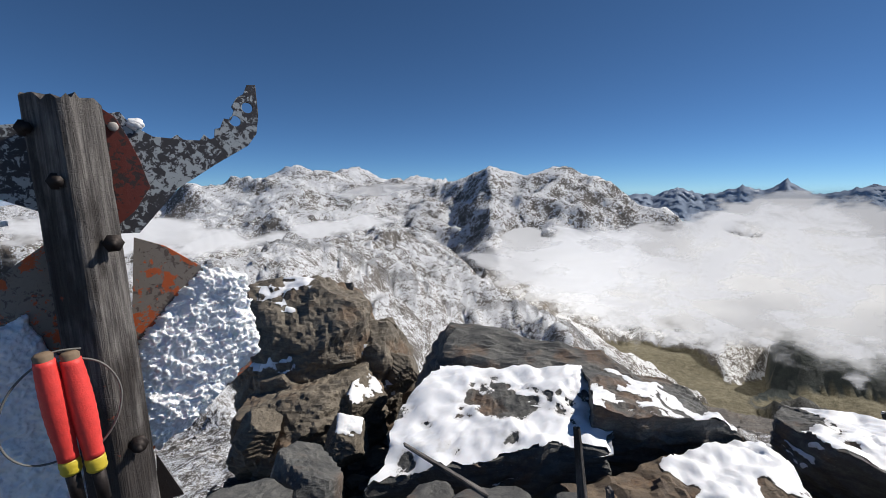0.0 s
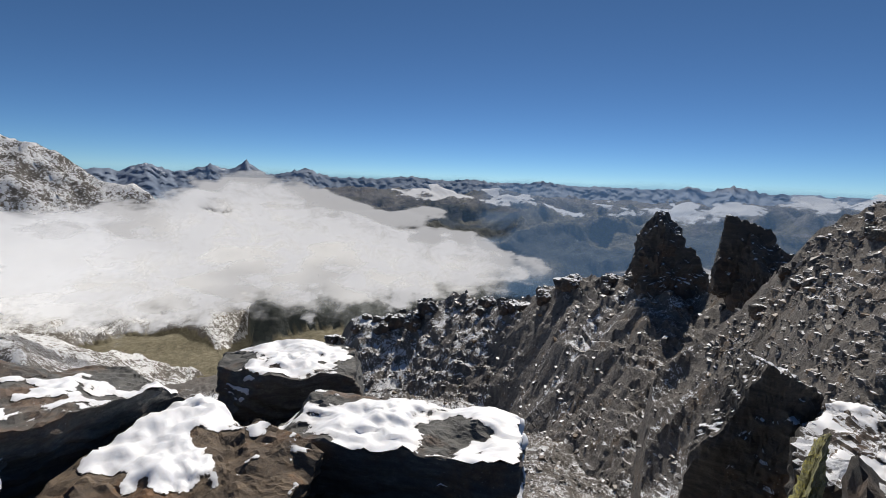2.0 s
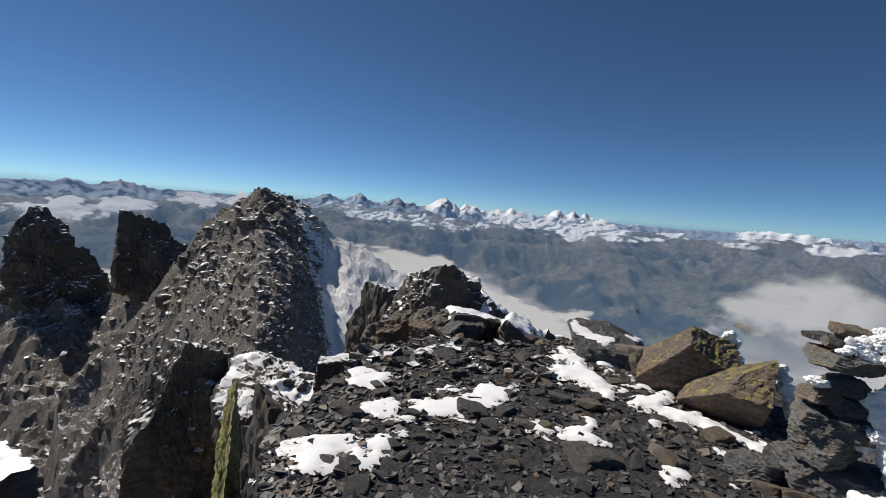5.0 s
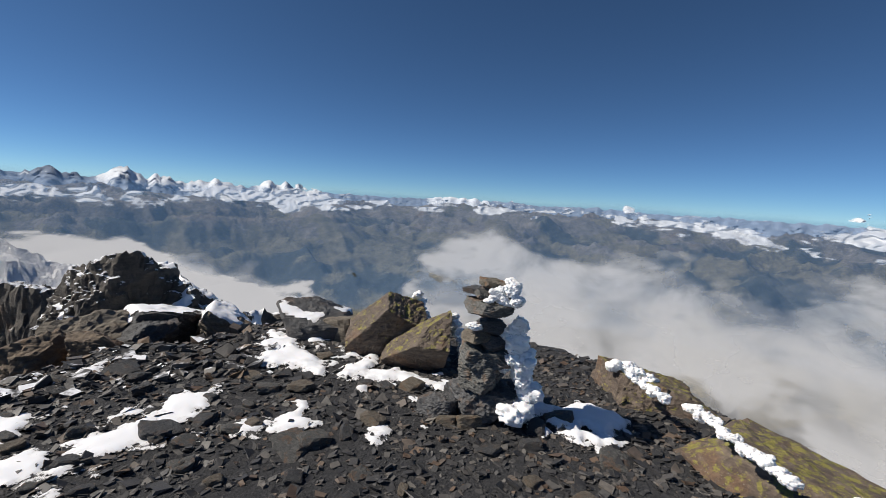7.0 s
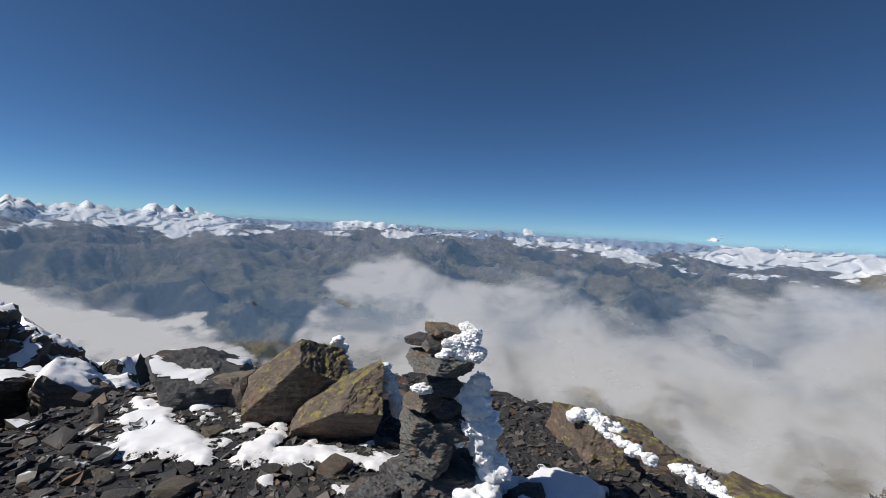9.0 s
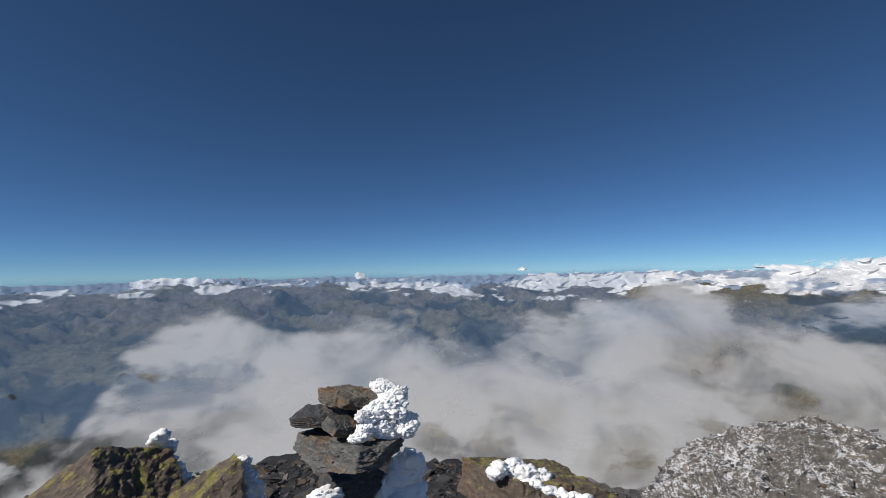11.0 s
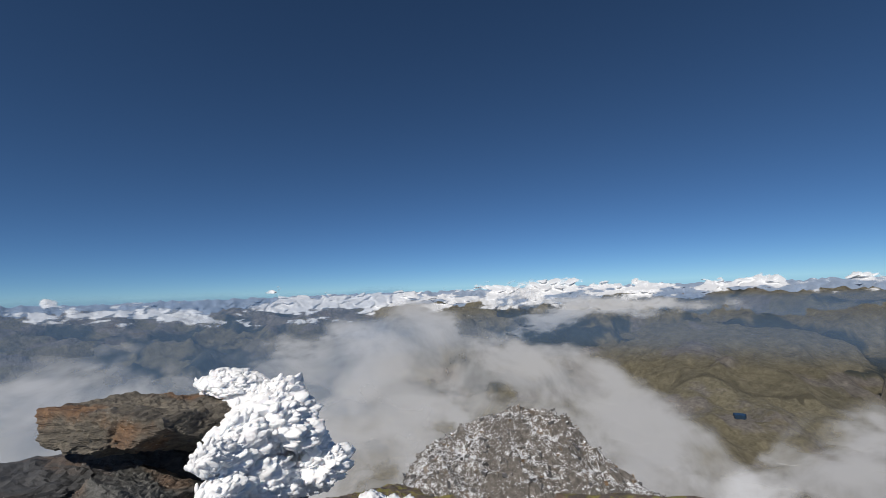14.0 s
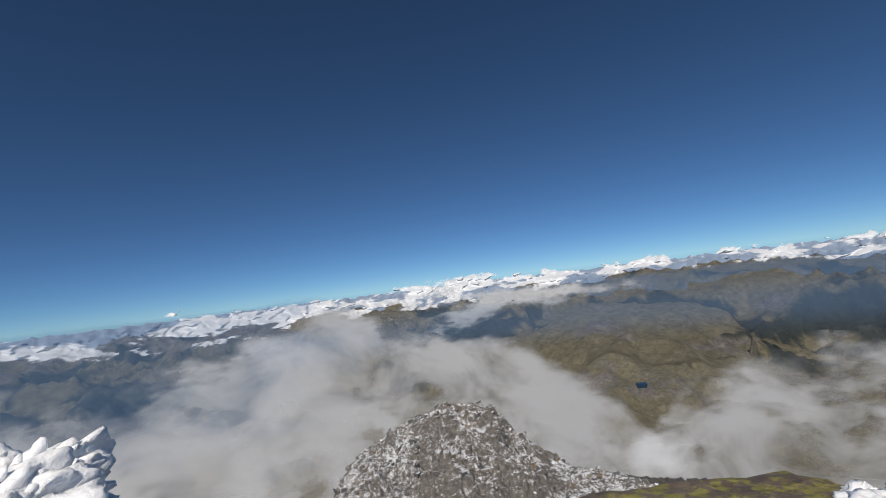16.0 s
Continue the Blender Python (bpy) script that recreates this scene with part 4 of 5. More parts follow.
FOOT = "layered rocks at the foot of the crag"
for k, (x, y, z, sx, sy, sz, t, lie) in enumerate(((4.9, 6.1, -3.1, 1.0, .8, .7, 8, 1), (5.6, 5.6, -2.95, .9, .7, .6, -10, 0), (3.9, 5.5, -2.65, .75, .6, .5, 12, 1), (3.55, 4.75, -1.98, .55, .42, .36, -14, 0), (4.25, 4.45, -1.95, .55, .4, .32, 16, 1), (2.95, 4.55, -2.0, .42, .36, .36, 8, 0), (4.6, 3.7, -1.92, .45, .36, .27, -18, 1), (3.7, 4.1, -1.85, .36, .3, .2, 20, 0), (3.15, 4.05, -1.82, .3, .24, .17, -12, 0))):
    rock("rock_block", (x, y, z), (sx, sy, sz), 850 + k, (BROWN, SLATE, RUSTY)[k % 3] if k > 2 else BROWN, "layered dark rock at the edge of the gravel", "rock block", FOOT, 5, 14, 0.4, 0.10, 0.14, (t, -t * 0.7, 37 * k), dict(thick=0.03, bias=-0.1, steep=0.68, scale=2) if lie else None)

RIBS = "rock ribs along the ridge"
rng = random.Random(12)
for k in range(50):
    on_side = k < 40
    a = rng.uniform(3, 44) if on_side else rng.uniform(-19, -7)
    cz, cd, _, _ = (float(v) for v in crest(np.array(a), SIDE_RIDGE if on_side else PEAK))
    d = cd * (rng.uniform(0.90, 1.0) if on_side else rng.uniform(0.80, 0.99))
    x, y = -math.sin(radians(a)) * d, math.cos(radians(a)) * d
    s = d * rng.uniform(0.008, 0.02) * (1.0 if on_side else 0.8)
    rock("rock_rib", (x, y, height(x, y) + s * 0.1), (s, s * rng.uniform(0.7, 1.4), s * rng.uniform(0.7, 1.5)), 900 + k, FAR_CRAG if on_side else CRAG, "dark frosted rock rib on the ridge" if on_side else "brown block on the flank of the peak", "rock rib", RIBS, 4, 14, 0.3, 0.16, 0.1,
         (rng.uniform(-15, 15), rng.uniform(-20, 20), rng.uniform(0, 360)))

# ---- boulders and cairn at the east edge ----
EAST = "lichen-covered boulders along the edge"
rock("boulder", (4.35, 2.15, -1.60), (0.55, 0.42, 0.26), 101, SLATE, "flat dark slab leaning on the gravel edge", "boulder", EAST, 5, 9, 0.7, 0.06, 0.08, (0, -14, 30), dict(thick=0.03, bias=-0.25, steep=0.7, scale=2))
rock("boulder", (4.25, 1.75, -1.58), (0.22, 0.2, 0.2), 102, BROWN, "small rounded brown boulder", "boulder", EAST, 4, 10, 0.3, 0.06)
rock("boulder", (4.08, 1.24, -1.40), (0.30, 0.50, 0.25), 103, LICHENED, "brown boulder crusted with yellow lichen, leaning in the snow", "boulder", EAST, 6, 8, 0.5, 0.07, 0.05, (-40, -16, 12))
rock("boulder", (3.84, 0.72, -1.45), (0.26, 0.36, 0.20), 104, LICHENED, "tilted red-brown boulder with yellow lichen on top", "boulder", EAST, 6, 8, 0.5, 0.07, 0.05, (-36, -20, 6))
rock("boulder", (3.97, -1.38, -1.96), (0.36, 0.50, 0.62), 105, LICHENED, "large brown boulder with rime along its edge", "boulder", EAST, 6, 9, 0.55, 0.07, 0.03, (10, 6, 8))
rock("boulder", (2.75, -2.05, -1.82), (0.7, 0.42, 0.45), 106, LICHENED, "mottled brown rock at the drop below the cairn", "boulder", EAST, 5, 9, 0.55, 0.06, 0.03, (6, 0, 40))

# ---- rime: feathers of ice grown against the wind ----
def knobs(p, seed):
    """Rounded knobs in space: one at the middle of each cell, nothing between them."""
    i = np.floor(p)
    best = np.full(len(p), 9.0)
    for dx in (-1, 0, 1):
        for dy in (-1, 0, 1):
            for dz in (-1, 0, 1):
                a, b, c = i[:, 0] + dx, i[:, 1] + dy, i[:, 2] + dz
                u, v = a + 57 * c, b - 131 * c
                q = np.stack([a + hashed(u, v, seed), b + hashed(u, v, seed + 1), c + hashed(u, v, seed + 2)], -1)
                best = np.minimum(best, ((p - q) ** 2).sum(1))
    return np.sqrt(np.clip(1 - best * 2.3, 0, 1))


def rime_mesh(lumps, knob, wind, seed, sub=4, twigs=3, fingers=0):
    """Frost grown over rounded lumps (centre, radii): coral-like fingers of size knob, drawn out towards wind."""
    rng = np.random.default_rng(seed)
    wind = np.array(wind, float) / np.linalg.norm(wind)
    lumps = [(tuple(np.array(c) + rng.normal(size=3) * np.array(r) * 0.16), tuple(np.array(r) * rng.uniform(0.7, 1.15, 3))) for c, r in lumps]
    grown = [(c, r, sub) for c, r in lumps]
    for c, r in lumps:
        for _ in range(twigs):
            o = rng.normal(size=3) + wind * 0.7
            o /= np.linalg.norm(o)
            grown.append((tuple(np.array(c) + o * np.array(r) * 0.8), tuple(np.array(r) * rng.uniform(0.32, 0.55) + 0.1 * min(r)), sub - 1))
    pts, fcs, start = [], [], 0
    for c, r, level in grown:
        d, faces = ball(level)
        p = np.array(c) + d * np.array(r) * (0.78 + 0.25 * fbm3(d * 2.1 + np.array(c) * 40, 3, seed))[:, None]
        q = p + 0.5 * knob * np.stack([noise3(p / knob * 0.8 + 9 * k, seed + k) for k in range(3)], -1)
        q = q - 0.45 * (q @ wind)[:, None] * wind
        grow = 0.9 * knobs(q / knob * 0.6 + 2, seed + 3) + 1.25 * knobs(q / knob, seed) + 0.6 * knobs(q / knob * 2.2 + 4, seed + 5) + 0.2 * noise3(q / knob * 5, seed + 7)
        facing = np.clip(0.65 + 0.5 * (d @ wind), 0.25, 1.2)
        pts.append(p + (d * 0.65 + wind * 0.55) * (grow * knob * facing * 0.85)[:, None])
        fcs.append(faces + start)
        start += len(d)
        # feathers of ice standing out of the lump, thickest at their tips
        if fingers:
            pod, few = ball(2)
            out = rng.normal(size=(fingers, 3)) + wind * 0.55
            out /= np.linalg.norm(out, axis=1)[:, None]
            lean = out * 0.6 + wind * 0.8 + rng.normal(size=(fingers, 3)) * 0.22
            lean /= np.linalg.norm(lean, axis=1)[:, None]
            root = np.array(c) + out * np.array(r) * 0.86
            long, wide = knob * rng.uniform(0.4, 0.95, fingers), knob * rng.uniform(0.2, 0.40, fingers)
            along = pod @ lean.T
            body = pod[:, None] * wide[None, :, None] * (1 + 0.25 * along[..., None]) + lean[None] * (along * (long - wide) + long * 0.6)[..., None]
            body = body + root[None]
            body = body + 0.22 * knob * np.stack([noise3(body.reshape(-1, 3) / knob * 1.7 + 3 * k, seed + k) for k in range(3)], -1).reshape(body.shape)
            pts.append(body.transpose(1, 0, 2).reshape(-1, 3))
            fcs.append((few[None] + len(pod) * np.arange(fingers)[:, None, None]).reshape(-1, 3) + start)
            start += len(pod) * fingers
    return mesh_from("rime", np.concatenate(pts), np.concatenate(fcs), True)


def rime(label, *a, **k):
    mesh = rime_mesh(*a, **k)
    mesh.materials.append(RIME)
    return tagged(new("rime", mesh), label, "rime ice", kind="stuff")


WIND = (-0.15, -1.0, 0.12)

# ---- the cairn ----
CAIRN = "stones of the summit cairn"
for k, (x, y, z, sx, sy, sz, mat, turn, label) in enumerate((
        (3.03, -0.12, -0.586, .122, .112, .032, CAP_SCHIST, (3, -2, 30), "flat ochre-stained cap stone of the cairn"),
        (3.06, 0.01, -0.648, .13, .10, .018, FINE_SLATE, (4, 2, -8), "thin dark slate jutting out of the cairn"),
        (2.905, -0.085, -0.655, .095, .050, .022, FINE_SCHIST, (16, 14, -48), "tilted brown wedge stone in the cairn"),
        (3.07, -0.13, -0.665, .12, .10, .05, FINE_SLATE, (0, 0, 50), "dark slate block inside the cairn"),
        (2.93, -0.105, -0.742, .20, .165, .052, FINE_SCHIST, (2, 1, 42), "broad grey schist slab of the cairn"),
        (3.04, -0.11, -0.905, .13, .11, .055, FINE_SLATE, (0, 6, 15), "dark block carrying the broad slab"),
        (2.98, -0.01, -0.985, .10, .085, .05, BROWN, (0, 8, 40), "red-brown stone in the cairn"),
        (3.06, -0.14, -1.01, .14, .12, .06, FINE_SLATE, (0, 0, 10), "dark layered stone in the cairn"),
        (3.04, -0.06, -1.13, .20, .18, .075, FINE_SCHIST, (3, -5, 22), "layered grey schist block in the cairn"),
        (3.08, -0.06, -1.29, .20, .19, .10, FINE_SCHIST, (-3, 4, -12), "large layered schist block low in the cairn"),
        (3.10, -0.05, -1.50, .23, .21, .16, FINE_SLATE, (0, 0, 30), "dark foundation stone of the cairn"),
        (2.96, 0.20, -1.58, .17, .15, .09, FINE_SLATE, (0, 6, 60), "dark block beside the foot of the cairn"),
        (3.30, -0.22, -1.52, .18, .18, .13, FINE_SLATE, (0, 0, 10), "grey block behind the foot of the cairn"))):
    rock("cairn_stone", (x, y, z), (sx, sy, sz), 130 + k, mat, label, "stone", CAIRN, 6 if k < 5 and k != 1 else 5, 12, 0.7, 0.12, 0.05, turn)
rime("white rime feathers growing from the top of the cairn", [((2.905, -0.245, -0.60), (.075, .06, .045)), ((2.865, -0.20, -0.605), (.045, .045, .032)), ((2.845, -0.155, -0.612), (.022, .028, .026)), ((2.835, -0.125, -0.604), (.015, .02, .018)), ((2.96, -0.27, -0.60), (.08, .05, .05)), ((2.85, -0.29, -0.655), (.045, .04, .05)),
     ((2.86, -0.20, -0.655), (.05, .05, .035)), ((2.82, -0.135, -0.652), (.024, .032, .020)), ((2.80, -0.115, -0.668), (.018, .026, .014)), ((3.03, -0.22, -0.555), (.07, .035, .016)), ((2.93, -0.32, -0.67), (.05, .05, .05))],
     .0105, WIND, 401, 6, 2, 75)
rime("shaded rime clinging to the lower cairn", [((2.98, -0.31, -0.84), (.09, .06, .10)), ((3.0, -0.32, -0.98), (.10, .09, .09)), ((3.02, -0.36, -1.10), (.11, .11, .10)), ((3.04, -0.38, -1.24), (.12, .12, .10)), ((3.03, -0.40, -1.38), (.10, .10, .07)), ((3.0, -0.26, -0.93), (.04, .05, .05)), ((3.0, -0.24, -1.16), (.05, .06, .10)), ((2.9, 0.0, -0.9), (.03, .05, .03)), ((2.95, -0.3, -1.5), (.16, .14, .08))],
     .015, WIND, 402, 4, 2, 26)
EDGE_RIME = "white rime feathers along a boulder's edge"


def edge_rime(a, b, sag, size, seed, count=26):
    """A ragged fringe of rime along an edge from a to b that sags in its middle."""
    r = np.random.default_rng(seed)
    lumps = []
    for t in np.linspace(0, 1, count):
        c = np.array(a) * (1 - t) + np.array(b) * t + np.array([0, 0, -4 * sag * t * (1 - t)]) + r.normal(size=3) * size * 0.25
        k = size * r.uniform(0.55, 1.15)
        lumps.append((tuple(c), (k * 0.9, k * 1.2, k * r.uniform(0.6, 1.2))))
    return rime(EDGE_RIME, lumps, 0.012, WIND, seed, 4, 1, 8)


edge_rime((3.90, -1.12, -1.36), (3.90, -1.98, -2.02), -0.09, 0.062, 403, 24)
edge_rime((3.58, -1.18, -1.32), (3.18, -1.38, -1.31), 0.0, 0.035, 404, 12)
edge_rime((3.20, -1.58, -1.34), (2.28, -1.80, -1.28), 0.012, 0.034, 405, 34)
edge_rime((4.22, 0.92, -1.02), (4.40, 0.82, -1.36), 0.0, 0.045, 406, 9)
edge_rime((3.98, 0.42, -1.15), (3.94, 0.28, -1.50), 0.0, 0.055, 407, 9)
rime("rime and snow on a dark rock below the edge", [((2.30, -2.15, -1.36), (.14, .12, .05)), ((2.15, -2.30, -1.36), (.14, .12, .05))], 0.014, WIND, 408, 4, 2, 12)


# ---- the summit cross ----
def wood_material():
    n = Nodes("weathered_wood")
    at = n.coords(scale=(1, 1, 0.06))
    grain = n.noise(at, 95, 8, 0.7, 0.6)
    patches, char = n.noise(n.coords(scale=(1, 1, 0.45)), 6.5, 5, 0.6), n.noise(n.coords(), 16, 5, 0.7)
    grey = n.ramp(grain, (0.32, (0.028, 0.025, 0.024)), (0.5, (0.11, 0.10, 0.094)), (0.68, (0.235, 0.22, 0.205)))
    burnt = n.ramp(grain, (0.3, (0.010, 0.008, 0.008)), (0.7, (0.055, 0.045, 0.04)))
    colour = n.mix(n.between(patches, 0.44, 0.56), grey, burnt)
    colour = n.mix(n.math("MULTIPLY", n.between(char, 0.66, 0.72), 0.8), colour, (0.30, 0.055, 0.025))
    carved = n.cells(n.coords(scale=(1, 1, 2.4)), 26, "DISTANCE_TO_EDGE")
    return n.finish(colour, 0.8, n.bump(n.math("ADD", grain, n.math("MULTIPLY", n.between(carved, 0.0, 0.05), 0.06)), 1.0, 0.008))


def plate_material(name, bare, paint, rust, amount, flakes=0.60):
    n = Nodes(name)
    at = n.coords()
    flake, fine = n.noise(at, 75, 7, 0.7, 0.5), n.noise(at, 160, 4, 0.6)
    big = n.noise(at, 9, 4, 0.55)
    colour = n.mix(n.between(n.math("ADD", n.math("MULTIPLY", flake, 0.75), n.math("MULTIPLY", big, 0.35)), 0.55 - amount, 0.58 - amount), bare, paint)
    colour = n.mix(n.between(n.noise(at, 22, 6, 0.7), flakes, flakes + 0.03), colour, rust)
    return n.finish(colour, n.ramp(fine, (0.3, 0.45), (0.7, 0.7)), n.bump(flake, 0.35, 0.002), 0.15)


WOOD = wood_material()
PLATE = plate_material("flaking_plate", (0.42, 0.45, 0.46), (0.05, 0.046, 0.05), (0.20, 0.035, 0.018), 0.03, 0.66)
RED_PLATE = plate_material("rusty_plate", (0.045, 0.03, 0.028), (0.14, 0.03, 0.02), (0.02, 0.018, 0.02), 0.05)
ORANGE_PLATE = plate_material("orange_flaking_plate", (0.24, 0.205, 0.17), (0.12, 0.09, 0.075), (0.52, 0.11, 0.03), -0.02, 0.53)


def plain(name, colour, rough=0.6, metal=0.0, bump=None):
    n = Nodes(name)
    at = n.coords()
    shade = n.mix(n.noise(at, 60, 5, 0.65), tuple(c * 0.7 for c in colour), tuple(min(c * 1.2, 1) for c in colour))
    return n.finish(shade, rough, n.bump(n.noise(at, bump or 200, 4, 0.6), 0.4, 0.002), metal)


IRON = plain("rusty_iron", (0.035, 0.028, 0.026), 0.6, 0.6)
RED_FOAM = plain("red_grip_tape", (0.78, 0.055, 0.045), 0.55, 0, 300)
YELLOW_TAPE = plain("yellow_tape", (0.60, 0.46, 0.04), 0.5)
CORD = plain("thin_grey_cord", (0.16, 0.155, 0.14), 0.6)
TIE = plain("brown_tie", (0.20, 0.14, 0.09), 0.8)


def curve_mesh(build, resolution=3):
    """A mesh from a curve that build() fills."""
    data = bpy.data.curves.new("shape", "CURVE")
    build(data)
    ob = bpy.data.objects.new("shape", data)
    scene.collection.objects.link(ob)
    bpy.context.view_layer.update()
    mesh = bpy.data.meshes.new_from_object(ob.evaluated_get(bpy.context.evaluated_depsgraph_get()))
    bpy.data.objects.remove(ob)
    bpy.data.curves.remove(data)
    mesh.materials.clear()
    return mesh


def plate_mesh(outline, holes=(), thick=0.0022):
    def build(data):
        data.dimensions, data.fill_mode, data.extrude, data.bevel_depth = "2D", "BOTH", thick, 0.0006
        rings = [outline] + [[(x + r * math.cos(a), y + r * math.sin(a)) for a in np.linspace(0, 2 * math.pi, 20, endpoint=False)] for x, y, r in holes]
        for ring in rings:
            spline = data.splines.new("POLY")
            spline.points.add(len(ring) - 1)
            spline.use_cyclic_u = True
            for point, (x, y) in zip(spline.points, ring):
                point.co = (x, y, 0, 1)
    return curve_mesh(build)


def tube_mesh(points, radius, resolution=2):
    def build(data):
        data.dimensions, data.bevel_depth, data.bevel_resolution, data.resolution_u = "3D", radius, resolution, 8
        spline = data.splines.new("NURBS")
        spline.points.add(len(points) - 1)
        spline.use_endpoint_u, spline.order_u = True, 4
        for point, co in zip(spline.points, points):
            point.co = (*co, 1)
    return curve_mesh(build)


def lathe_mesh(name, profile, sides=14):
    """Rings of (radius, height) turned about z, closed at both ends."""
    a = np.linspace(0, 2 * math.pi, sides, endpoint=False)
    rows = [(0.0001, profile[0][1])] + list(profile) + [(0.0001, profile[-1][1])]
    p = np.array([[(r * math.cos(t), r * math.sin(t), z) for r, z in rows] for t in a]).reshape(-1, 3)
    return mesh_from(name, p, grid_quads(sides, len(rows), True)[:, ::-1], True)


def block_mesh(name, size, seed=0, cuts=(4, 4, 24), rough=0.004, taper=0.0, chips=0.0):
    """A sawn timber, standing on its end: worn edges, splits along the grain."""
    rng = np.random.default_rng(seed)
    n = 4 * cuts[0]
    rows = cuts[2]
    u = np.arange(n) / n * 4
    side, f = np.floor(u).astype(int), u - np.floor(u)
    square = np.stack([np.where(side == 0, -1 + 2 * f, np.where(side == 1, 1, np.where(side == 2, 1 - 2 * f, -1))), np.where(side == 0, -1, np.where(side == 1, -1 + 2 * f, np.where(side == 2, 1, 1 - 2 * f)))], -1)
    square *= (1 - 0.06 * (np.abs(square).min(1) > 0.8))[:, None]
    split = 1 - 0.05 * np.abs(rng.normal(size=n)) * (rng.random(n) < 0.4)
    z = np.linspace(0, 1, rows)
    pts = []
    for row in z:
        k = split * (1 - taper * row) * (1 + rough * rng.normal(size=n))
        top = size[2] * row - (chips * rng.random(n) if row == 1 else 0)
        pts.append(np.stack([square[:, 0] * size[0] * k, square[:, 1] * size[1] * k, np.full(n, size[2] * row) if row < 1 else top], -1))
    p = np.array(pts).transpose(1, 0, 2)
    p = np.concatenate([np.repeat([[[0, 0, 0]]], n, 0), p, np.repeat([[[0, 0, size[2] * 0.995]]], n, 0)], 1)
    return mesh_from(name, p.reshape(-1, 3), grid_quads(n, rows + 2, True), False)


def crust_mesh(outline, thick, seed, cell=0.0022):
    """A crust of frost over a flat outline: full in the middle, rounded off at its rim, covered with small feathers."""
    ring = np.array(outline)
    lo, hi = ring.min(0) - 0.02, ring.max(0) + 0.02
    n, m = int((hi[0] - lo[0]) / cell), int((hi[1] - lo[1]) / cell)
    gx, gy = np.meshgrid(np.linspace(lo[0], hi[0], n), np.linspace(lo[1], hi[1], m), indexing="ij")
    x, y = gx.ravel(), gy.ravel()
    inside, rim = np.zeros(x.shape, bool), np.full(x.shape, 9.0)
    for (ax, ay), (bx, by) in zip(ring, np.roll(ring, -1, 0)):
        if ay != by:
            inside ^= ((ay > y) != (by > y)) & (x < (bx - ax) * (y - ay) / (by - ay) + ax)
        t = np.clip(((x - ax) * (bx - ax) + (y - ay) * (by - ay)) / ((bx - ax) ** 2 + (by - ay) ** 2), 0, 1)
        rim = np.minimum(rim, np.hypot(x - ax - t * (bx - ax), y - ay - t * (by - ay)))
    depth = np.where(inside, rim, -rim) + 0.006 * fbm(x * 60, y * 60, 4, seed)
    flat = np.stack([x, y, 0 * x], -1)
    flat = flat + 0.006 * np.stack([fbm(x * 70 + k, y * 70, 3, seed + k) for k in (1, 2, 3)], -1) * np.array([1, 1, 0])
    tuft = 0.6 * knobs(flat / 0.014 + 3, seed) + 0.7 * knobs(flat / 0.0075 + 7, seed + 4) + 0.9 * knobs(flat / 0.034, seed + 9) + 0.4 * fbm(x * 160, y * 160, 3, seed + 12)
    rise = thick * np.sqrt(np.clip(depth / 0.03, 0, 1)) * (0.62 + 0.12 * fbm(x * 25, y * 25, 3, seed + 2)) + 0.007 * tuft * np.clip(depth / 0.008, 0, 1)
    p = np.stack([x + 0.35 * rise, y + 0.25 * rise, rise - 0.004], -1)
    quads = grid_quads(n, m)
    quads = quads[(depth[quads] > 0).all(1)]
    used, index = np.unique(quads, return_inverse=True)
    return mesh_from("rime_crust", p[used], index.reshape(-1, 4), True)


